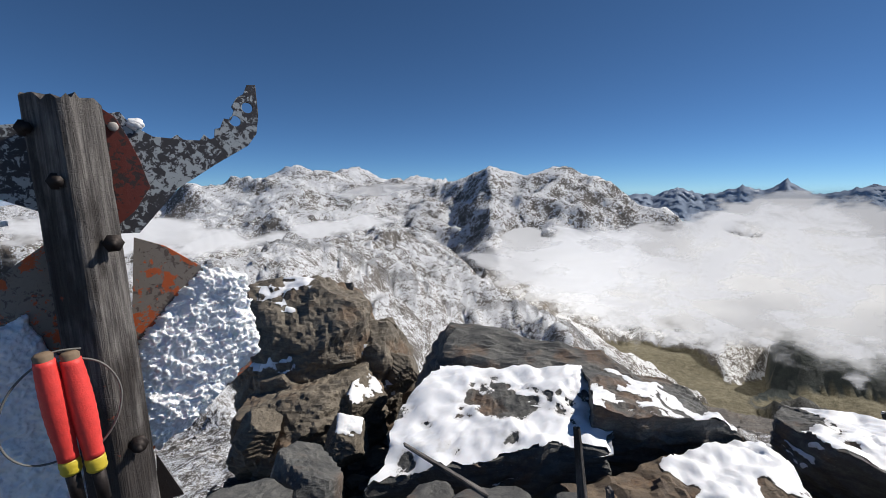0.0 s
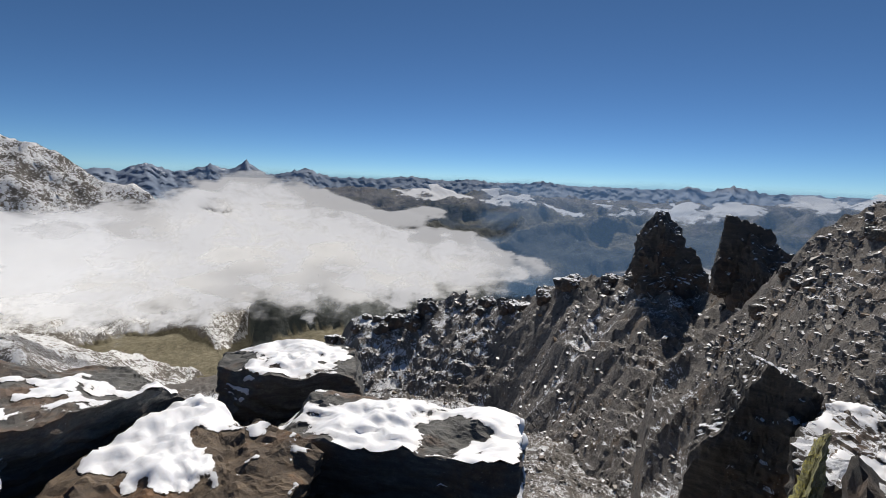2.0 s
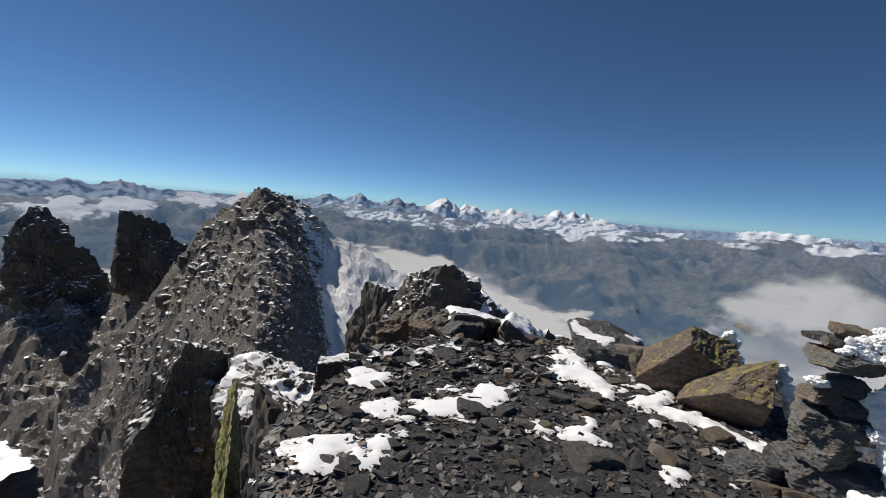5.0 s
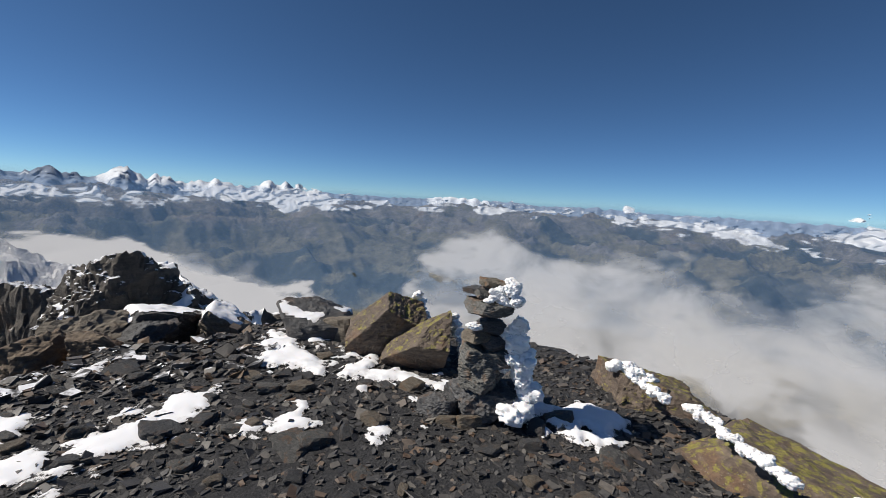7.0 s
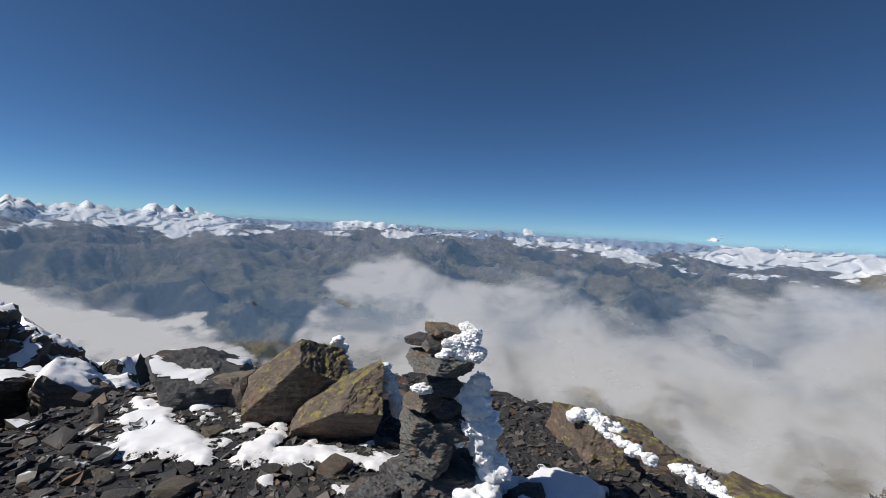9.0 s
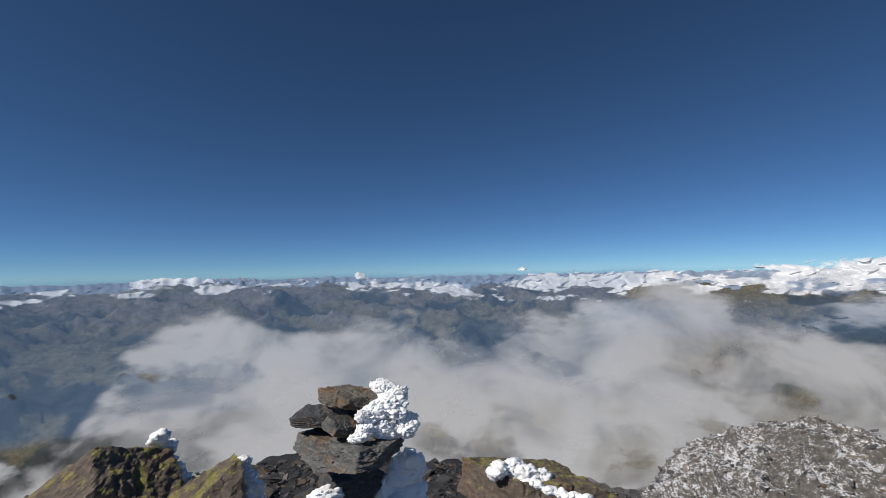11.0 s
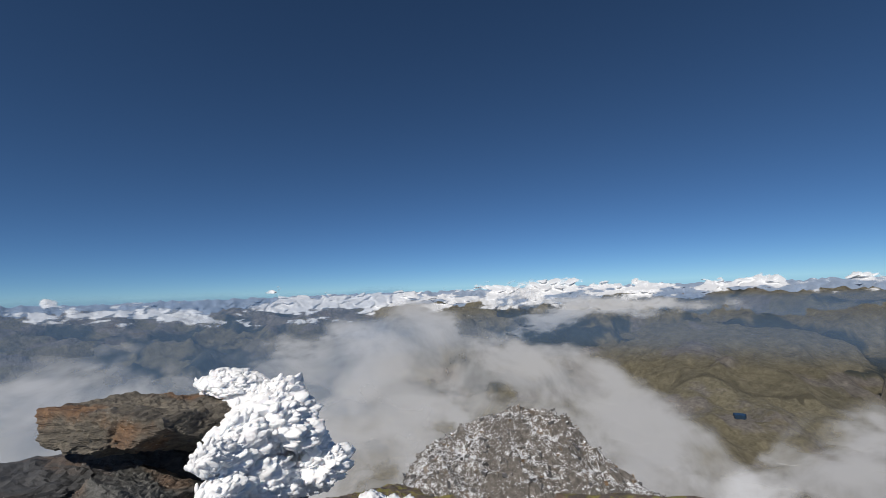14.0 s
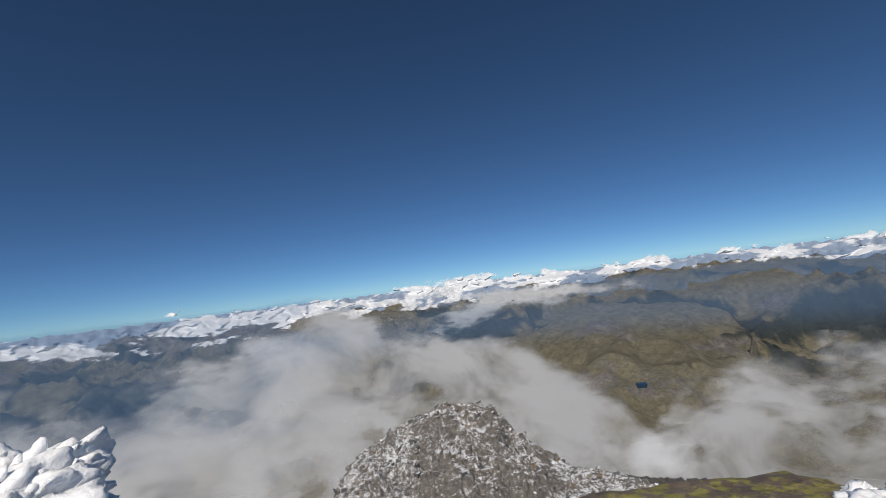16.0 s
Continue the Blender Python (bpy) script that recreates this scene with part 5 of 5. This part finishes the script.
def summit_cross():
    cross = tagged(new("summit_cross"), "weathered wooden summit cross with torn metal plates and rime", "cross")
    cross.location = (-0.80, -0.60, -1.66)
    floor = -1.66
    place = Matrix.Translation(-Vector(cross.location))
    post = part("post", block_mesh("post", (0.040, 0.042, 1.83), 5, (9, 9, 70), 0.006, 0.02, 0.02), WOOD, cross, "charred grey timber post carved with marks")
    across = Vector((-0.53, 0.848, 0))
    post.matrix_local = Matrix.Translation(across * 0.05) @ Matrix.Rotation(radians(2.5), 4, (0.848, 0.53, 0)) @ pose(0, 0, 0, 0, 0, -8)
    # plates stand across the view, behind the post
    out = Vector((across.y, -across.x, 0))
    base = Matrix.Translation((-0.893, -0.562, 0)) @ Matrix((across, (0, 0, 1), out)).transposed().to_4x4()
    upper = [(-.30, .10), (-.13, .125), (-.035, .15), (-.02, .128), (.015, .108), (.045, .106), (.055, .114), (.065, .105), (.095, .105), (.103, .117), (.113, .108), (.122, .112), (.124, .130), (.134, .132), (.142, .152),
             (.155, .150), (.162, .170), (.158, .178), (.168, .196), (.182, .205), (.190, .224), (.206, .226), (.209, .165), (.203, .125), (.185, .100), (.125, .062), (.05, .01), (-.02, -.075), (-.075, -.075), (-.13, -.045), (-.30, .03)]
    plate = part("arm_plate", plate_mesh(upper, ((.188, .178, .0115), (.163, .149, .0115))), PLATE, cross, "torn grey metal arm plate with two holes")
    plate.matrix_local = place @ base
    wrap = [(-.012, .145), (.012, .128), (.03, .09), (.045, .05), (.058, .0), (.03, -.045), (-.02, -.092), (-.04, -.06)]
    red = part("rusty_patch", plate_mesh(wrap, (), 0.001), RED_PLATE, cross, "dark red rusted layer on the arm plate")
    red.matrix_local = place @ base @ Matrix.Translation((-0.055, 0.012, 0.006))
    lower = [(-.03, -.085), (.02, -.105), (.085, -.155), (.155, -.20), (.165, -.38), (.06, -.46), (-.03, -.52), (-.07, -.45), (-.05, -.30)]
    lower_plate = part("lower_plate", plate_mesh(lower), ORANGE_PLATE, cross, "lower plate with flaking orange paint under rime")
    lower_plate.matrix_local = place @ base
    left = [(-.12, -.055), (-.2, -.12), (-.32, -.22), (-.34, -.50), (-.20, -.56), (-.10, -.5), (-.09, -.1)]
    left_plate = part("lower_plate", plate_mesh(left), ORANGE_PLATE, cross, "scratched dark plate half buried in rime")
    left_plate.matrix_local = place @ base @ Matrix.Translation((0, 0, -0.002))
    gusset = part("gusset", plate_mesh([(0, 0), (.045, 0), (.005, .10)]), IRON, cross, "dark triangular iron gusset")
    gusset.matrix_local = place @ base @ Matrix.Translation((-0.03, -.62, 0.03))
    crust = [(.03, -.205), (.08, -.150), (.125, -.158), (.162, -.180), (.173, -.27), (.186, -.354), (.12, -.415), (.03, -.493), (-.02, -.53), (-.06, -.50), (-.05, -.30)]
    frost = part("rime_crust", crust_mesh(crust, 0.034, 411), RIME, cross, "thick white rime crust on the plate")
    frost.matrix_local = place @ base
    crust = [(-.35, -.20), (-.27, -.23), (-.20, -.215), (-.16, -.30), (-.13, -.45), (-.12, -.62), (-.20, -.66), (-.36, -.64), (-.38, -.40)]
    frost = part("rime_crust", crust_mesh(crust, 0.03, 412), RIME, cross, "thick white rime crust on the plate")
    frost.matrix_local = place @ base
    crust = [(-.34, -.085), (-.27, -.055), (-.22, -.035), (-.21, -.05), (-.27, -.085), (-.34, -.12)]
    frost = part("rime_crust", crust_mesh(crust, 0.014, 414), RIME, cross, "thin rime rim along the plate's edge")
    frost.matrix_local = place @ base
    frost = part("rime_tuft", rime_mesh([((-.02, .135, .0), (.012, .008, .006))], .006, (0.8, -0.3, 0.2), 413, 3), RIME, cross, "small frost tuft on the arm plate")
    frost.matrix_local = place @ base
    screw = part("screw", lathe_mesh("screw", [(.0085, 0), (.0085, .002), (.006, .0035)]), plain("painted_screw", (0.45, 0.42, 0.39), 0.6, 0.2), cross, "pale round screw head")
    screw.matrix_local = place @ base @ Matrix.Translation((-.046, .122, .0095))
    # bolts through the post
    for x, y, z, r in ((-0.775, -0.555, -0.085, .011), (-0.775, -0.545, -0.455, .011), (-0.745, -0.655, 0.105, .010), (-0.740, -0.61, 0.02, .010)):
        aim = Vector((-x, -y, 0)).normalized().to_track_quat("Z", "Y").to_matrix().to_4x4()
        bolt = part("bolt", lathe_mesh("bolt", [(r * .6, -.05), (r * .6, -.012), (r * 1.5, -.012), (r * 1.5, -.008), (r, -.008), (r, .004), (r * .55, .004), (r * .5, .016)], 6), IRON, cross, "rusted iron bolt")
        bolt.matrix_local = place @ Matrix.Translation((x, y, z)) @ aim
    return cross


summit_cross()


def skipping_rope():
    """Two taped red grips and their cord, tied to the post."""
    rope = tagged(new("rope_handles"), "pair of red taped grips with cord hung on the cross", "rope handles")
    rope.location = (-0.663, -0.565, -0.25)
    hung = Vector((-0.665, -0.565, -0.25))
    shift = Matrix.Translation(-hung)
    for k, (top, foot) in enumerate((((-0.652, -0.585, -0.245), (-0.660, -0.572, -0.405)), ((-0.672, -0.562, -0.25), (-0.676, -0.545, -0.410)))):
        axis = Vector(foot) - Vector(top)
        m = Matrix.Translation(top) @ axis.to_track_quat("Z", "Y").to_matrix().to_4x4()
        length = axis.length
        rings = []
        for j in range(23):
            z = j / 22 * length
            rings.append(((0.0135 + 0.0035 * math.sin(math.pi * min(1, j / 22 * 1.1))) * (1 + (0.035 if j % 2 else 0)), z))
        grip = part("grip", lathe_mesh("grip", rings, 16), RED_FOAM, rope, "red tape-wrapped grip")
        grip.matrix_local = shift @ m
        tape = part("tape", lathe_mesh("tape", [(.0125, length), (.014, length + .003), (.0145, length + .010), (.0135, length + .014), (.0145, length + .019), (.012, length + .024)], 14), YELLOW_TAPE, grip, "yellow tape band")
        stub = part("stub", lathe_mesh("stub", [(.010, length + .02), (.009, length + .075)], 10), IRON, grip, "dark laced grip end")
        tie = part("tie", lathe_mesh("tie", [(.009, -.012), (.013, -.008), (.012, 0), (.014, .004)], 10), TIE, grip, "brown tie round the grip")
    for points in ([(-.652, -.585, -.245), (-.63, -.62, -.27), (-.612, -.635, -.33), (-.615, -.625, -.385), (-.64, -.60, -.41), (-.66, -.58, -.405)],
                   [(-.672, -.562, -.25), (-.69, -.535, -.252), (-.705, -.515, -.29), (-.705, -.51, -.33), (-.695, -.525, -.38), (-.68, -.545, -.40)],
                   [(-.650, -.590, -.238), (-.665, -.575, -.232), (-.685, -.555, -.238)]):
        cord = part("cord", tube_mesh([Vector(q) - hung for q in points], 0.0016), CORD, rope, "thin grey cord loop")
    return rope


skipping_rope()


def timber(name, a, b, width, thick, label, seed, taper=0.4):
    axis = Vector(b) - Vector(a)
    ob = new(name, block_mesh(name, (width / 2, thick / 2, axis.length), seed, (4, 4, 14), 0.02, taper, 0.01))
    ob.data.materials.append(WOOD)
    ob.matrix_world = Matrix.Translation(a) @ axis.to_track_quat("Z", "Y").to_matrix().to_4x4()
    return tagged(ob, label, "wooden stake")


timber("wooden_stake", (-1.80, 0.66, -1.72), (-1.69, 0.545, -0.93), 0.055, 0.035, "splintered grey wooden stake standing among stones", 31, 0.55)
timber("wooden_stake", (-1.72, 0.76, -1.72), (-1.72, 0.70, -1.22), 0.05, 0.03, "short broken wooden stake among stones", 32, 0.2)
timber("fallen_board", (-2.0, 0.22, -1.44), (-1.90, -0.16, -1.12), 0.05, 0.02, "splintered grey board fallen against the slab", 33, 0.5)

# ---- snow lying on the gravel ----
def snow_patch(line, width, seed, thick=0.045, ragged=0.24, label="thin patch of melting snow on dark gravel"):
    line, width, thick = np.array(line, float), width * 1.3, thick * 0.8
    lo, hi = line.min(0) - width - 0.25, line.max(0) + width + 0.25
    cell = 0.022
    n, m = int((hi[0] - lo[0]) / cell), int((hi[1] - lo[1]) / cell)
    gx, gy = np.meshgrid(np.linspace(lo[0], hi[0], n), np.linspace(lo[1], hi[1], m), indexing="ij")
    x, y = gx.ravel(), gy.ravel()
    dist = np.full(x.shape, 9.0)
    for a, b in zip(line[:-1], line[1:]):
        t = np.clip(((x - a[0]) * (b[0] - a[0]) + (y - a[1]) * (b[1] - a[1])) / max(((b - a) ** 2).sum(), 1e-9), 0, 1)
        dist = np.minimum(dist, np.hypot(x - a[0] - t * (b[0] - a[0]), y - a[1] - t * (b[1] - a[1])))
    mask = (width - dist) + ragged * fbm(x * 3.1, y * 3.1, 5, seed, 0.6) - 0.05
    z = land(x, y)[0] + 0.006 + thick * np.sqrt(np.clip(mask * 5, 0, 1)) * (1 + 0.3 * fbm(x * 5, y * 5, 3, seed + 7))
    quads = grid_quads(n, m)
    quads = quads[(mask[quads] > -0.16).all(1)]
    used, index = np.unique(quads, return_inverse=True)
    mesh = mesh_from("snow_patch", np.stack([x, y, z], -1)[used], index.reshape(-1, 4), True, {"lie": mask[used] * 1.4})
    mesh.materials.append(FRESH_SNOW)
    return tagged(new("snow_patch", mesh), label, "snow patch", "snow patches on the gravel", "stuff")


snow_patch([(3.75, 2.2), (3.5, 1.75), (3.45, 1.2), (3.42, 0.7), (3.4, 0.2)], 0.20, 501, 0.05, label="long strip of snow in front of the boulders")
snow_patch([(4.1, 2.0), (3.7, 1.75)], 0.10, 502)
snow_patch([(3.05, -0.22), (3.1, -0.6), (2.95, -0.95), (3.2, -1.0)], 0.22, 503, 0.06, label="bright snow drift at the foot of the cairn")
snow_patch([(2.25, 1.42), (1.95, 1.62), (1.55, 1.9), (1.3, 2.1)], 0.075, 504, 0.03, 0.13)
snow_patch([(2.38, 1.25), (2.2, 1.35)], 0.09, 505, 0.03)
snow_patch([(0.48, 1.75), (0.8, 1.95), (1.1, 2.05)], 0.11, 506, 0.03, 0.2)
snow_patch([(0.85, 1.55), (1.15, 1.85), (1.4, 2.15)], 0.09, 507, 0.03, 0.2)
snow_patch([(1.8, 2.02), (2.1, 2.08), (2.4, 1.98)], 0.05, 508, 0.025)
snow_patch([(2.55, 2.75), (2.85, 2.7), (3.2, 2.5)], 0.05, 509, 0.025, 0.14)
snow_patch([(1.55, 2.95), (1.6, 2.7)], 0.08, 510, 0.03)
snow_patch([(2.75, 0.35), (2.55, 0.45)], 0.07, 511, 0.03)
snow_patch([(2.4, 3.2), (2.8, 3.25)], 0.06, 512, 0.03, 0.14)

# ---- loose stones ----
rng = random.Random(9)
SHAPES = []
for k in range(12):
    flat = rng.uniform(0.22, 0.6)
    p, f = rock_shape((1, rng.uniform(0.6, 0.95), flat), 600 + k, 3, 9, 0.65, 0.06, 0.1)
    SHAPES.append((mesh_from("stone", p, f, False), mesh_from("stone", p, f, False), mesh_from("stone", p, f, False)))
    for mesh, material in zip(SHAPES[-1], (SLATE, SCHIST, BROWN)):
        mesh.materials.append(material)


def loose_stone(x, y, s, kind=None, label="", tilt=12):
    which = rng.choices((0, 1, 2), (0.62, 0.24, 0.14))[0] if kind is None else kind
    ob = new("stone", SHAPES[rng.randrange(12)][which])
    ob.matrix_world = Matrix.Translation((x, y, height(x, y) + s * 0.12)) @ Euler((radians(rng.uniform(-tilt, tilt)), radians(rng.uniform(-tilt, tilt)), rng.uniform(0, 6.28))).to_matrix().to_4x4() @ Matrix.Scale(s, 4)
    return tagged(ob, label or ("dark flat slate stone on the summit gravel", "grey schist stone on the summit gravel", "rust-brown stone on the summit gravel")[which], "stone", "loose stones on the summit")


for x, y, s, kind, label in ((2.16, 0.98, .14, 1, "upright grey-brown stone in the gravel"), (2.20, 0.86, .11, 1, "grey-brown stone leaning on another"), (2.24, 1.36, .07, 2, "small orange-stained stone beside snow"), (2.86, -0.02, .13, 2, "rusty brown block near the cairn"),
                             (2.80, 0.12, .10, 2, "red-brown stone near the cairn"), (3.15, -0.68, .13, 1, "grey stone lying in the snow drift"), (2.95, -0.52, .10, 0, "dark stone lying in the snow drift"), (2.72, -1.05, .12, 1, "grey stone at the end of the drift"),
                             (3.0, 0.28, .11, 0, "dark stone at the foot of the cairn"), (2.6, 0.62, .10, 2, "rusty stone on the gravel"), (2.55, -0.25, .09, 0, "dark flat stone on the gravel"), (2.74, 1.62, .10, 1, "grey stone on the gravel"), (2.9, 1.4, .12, 2, "brown stone at the snow's edge")):
    loose_stone(x, y, s, kind, label)
for k in range(250):
    a, d = rng.uniform(-128, -6), 0.6 + 5.6 * math.sqrt(rng.random())
    x, y = -math.sin(radians(a)) * d, math.cos(radians(a)) * d
    if d > float(platform_edge(a)) * 0.98 or (abs(x - 3.05) < 0.35 and abs(y + 0.1) < 0.4):
        continue
    loose_stone(x, y, rng.uniform(0.03, 0.085) * (1.6 if rng.random() < 0.12 else 1))


for k in range(60):
    a, d = rng.uniform(-62, -10), rng.uniform(1.7, 4.6)
    x, y = -math.sin(radians(a)) * d, math.cos(radians(a)) * d
    if d < float(platform_edge(a)) * 0.97:
        loose_stone(x, y, rng.uniform(0.04, 0.085), rng.choice((0, 0, 1, 1)), tilt=18)


def chips(name, label, count, pick, size, material, seed, flat=0.3, category="gravel"):
    """A great number of small broken plates or blocks lying about, as one mesh."""
    r = np.random.default_rng(seed)
    x, y = pick(r, count)
    z = land(x, y)[0]
    s = size(r, np.hypot(x, y))
    corner = np.array([(a, b, c) for a in (-1, 1) for b in (-1, 1) for c in (-1, 1)], float)
    p = corner[None] * (1 + r.uniform(-0.45, 0.2, (len(x), 8, 3))) * np.stack([np.ones(len(x)), r.uniform(0.5, 1, len(x)), r.uniform(0.4, 1.4, len(x)) * flat], -1)[:, None] * s[:, None, None]
    a, t = r.uniform(0, 6.28, len(x)), r.normal(size=(2, len(x))) * 0.3
    c, d = np.cos(a)[:, None], np.sin(a)[:, None]
    q = np.stack([p[..., 0] * c - p[..., 1] * d, p[..., 0] * d + p[..., 1] * c, p[..., 2] + p[..., 0] * t[0][:, None] + p[..., 1] * t[1][:, None]], -1)
    q = q + np.stack([x, y, z + s * flat * 0.35], -1)[:, None]
    faces = np.array([(0, 1, 3, 2), (4, 6, 7, 5), (0, 4, 5, 1), (2, 3, 7, 6), (0, 2, 6, 4), (1, 5, 7, 3)])
    mesh = mesh_from(name, q.reshape(-1, 3), (faces[None] + 8 * np.arange(len(x))[:, None, None]).reshape(-1, 4), False)
    mesh.materials.append(material)
    return tagged(new(name, mesh), label, category, kind="stuff")


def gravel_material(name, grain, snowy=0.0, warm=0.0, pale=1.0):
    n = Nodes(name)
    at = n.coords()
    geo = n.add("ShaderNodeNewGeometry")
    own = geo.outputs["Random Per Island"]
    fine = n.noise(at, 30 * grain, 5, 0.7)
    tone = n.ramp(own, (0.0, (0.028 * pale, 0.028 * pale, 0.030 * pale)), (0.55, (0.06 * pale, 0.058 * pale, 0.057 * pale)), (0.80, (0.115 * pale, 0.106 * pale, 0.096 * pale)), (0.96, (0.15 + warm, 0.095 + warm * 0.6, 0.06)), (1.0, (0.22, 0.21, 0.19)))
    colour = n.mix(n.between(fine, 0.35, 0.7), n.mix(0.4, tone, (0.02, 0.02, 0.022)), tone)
    if snowy:
        lie = n.between(n.math("ADD", n.math("MULTIPLY", n.up(), 0.5), n.noise(at, 3.5 * grain, 5, 0.7)), 1.02 - snowy, 1.10 - snowy)
        colour = n.mix(lie, colour, SNOW)
    return n.finish(colour, n.ramp(fine, (0.3, 0.42), (0.7, 0.68)), n.bump(fine, 0.6, 0.01 / grain))


GRAVEL = gravel_material("slate_gravel", 1.0, pale=1.25)
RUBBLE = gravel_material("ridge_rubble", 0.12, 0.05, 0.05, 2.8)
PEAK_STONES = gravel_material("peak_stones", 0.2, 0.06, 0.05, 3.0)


def on_platform(r, count):
    a, u = r.uniform(-130, 2, count), np.sqrt(r.random(count))
    d = np.maximum(platform_edge(a) * 1.03 * u, 0.25)
    return -np.sin(np.radians(a)) * d, np.cos(np.radians(a)) * d


def round_the_cross(r, count):
    a, u = r.uniform(0, 232, count), np.sqrt(r.random(count))
    a = np.where(a > 134, a - 360, a)
    d = np.maximum(platform_edge(a) * 1.03 * u, 0.25)
    return -np.sin(np.radians(a)) * d, np.cos(np.radians(a)) * d


def by_bearing(a0, a1, d0, d1, skew=1.0):
    def pick(r, count):
        a, d = r.uniform(a0, a1, count), d0 * (d1 / d0) ** (r.random(count) ** skew)
        return -np.sin(np.radians(a)) * d, np.cos(np.radians(a)) * d
    return pick


chips("slate_gravel", "dark broken slate gravel covering the summit", 13000, on_platform, lambda r, d: 0.010 + 0.022 * r.random(len(d)) ** 2.5, GRAVEL, 701)
chips("slate_gravel", "dark broken slate gravel round the cross", 8000, round_the_cross, lambda r, d: 0.012 + 0.026 * r.random(len(d)) ** 2.5, GRAVEL, 708)
chips("slate_plates", "overlapping dark slate plates on the summit", 2600, on_platform, lambda r, d: 0.022 + 0.034 * r.random(len(d)) ** 3, GRAVEL, 702, 0.2)
chips("rock_rubble", "broken stones between the slabs", 2600, by_bearing(2, 118, 1.5, 6.2), lambda r, d: 0.02 + 0.07 * r.random(len(d)) ** 2.5, GRAVEL, 703, 0.5)
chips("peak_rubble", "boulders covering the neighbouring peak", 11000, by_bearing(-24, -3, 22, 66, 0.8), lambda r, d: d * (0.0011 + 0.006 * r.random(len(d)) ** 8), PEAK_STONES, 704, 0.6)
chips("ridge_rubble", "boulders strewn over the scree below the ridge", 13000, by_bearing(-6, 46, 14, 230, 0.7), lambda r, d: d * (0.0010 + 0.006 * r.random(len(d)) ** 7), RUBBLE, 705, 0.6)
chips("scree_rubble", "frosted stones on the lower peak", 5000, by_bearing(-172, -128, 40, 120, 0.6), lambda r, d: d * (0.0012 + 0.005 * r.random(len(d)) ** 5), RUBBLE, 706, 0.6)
chips("flank_rubble", "broken rocks just below the summit edge", 4200, by_bearing(-60, 0, 3.5, 16), lambda r, d: 0.018 + 0.06 * r.random(len(d)) ** 5, gravel_material("flank_stones", 0.5, 0.06, 0.03), 707, 0.5)


def pond():
    """A small dark tarn on the brown hill."""
    way = Vector((-math.sin(radians(-169.0)), math.cos(radians(-169.0)), 0))
    far = next((d for d in range(900, 3200, 10) if height(way.x * d, way.y * d) > d * math.tan(radians(-14.3))), 1900)
    x, y = way.x * far, way.y * far
    a = np.linspace(0, 2 * math.pi, 40, endpoint=False)
    level = max(height(x + 18 * math.cos(t), y + 18 * math.sin(t)) for t in a) + 1
    r = 1 + 0.25 * fbm(np.cos(a) * 1.5, np.sin(a) * 1.5, 3, 5)
    ring = np.stack([x + 20 * r * np.cos(a), y + 17 * r * np.sin(a), 0 * a + level], -1)
    low = ring * np.array([1, 1, 0]) + np.array([0, 0, level - 12])
    p = np.stack([np.repeat([[x, y, level]], 40, 0), ring, low], 1).reshape(-1, 3)
    n = Nodes("tarn_water")
    mesh = mesh_from("pond", p, grid_quads(40, 3, True), False)
    mesh.materials.append(n.finish(n.mix(n.noise(n.coords(), 0.05, 3), (0.012, 0.03, 0.06), (0.02, 0.045, 0.08)), 0.15))
    return tagged(new("pond", mesh), "small dark blue tarn on the brown hillside", "pond")


pond()
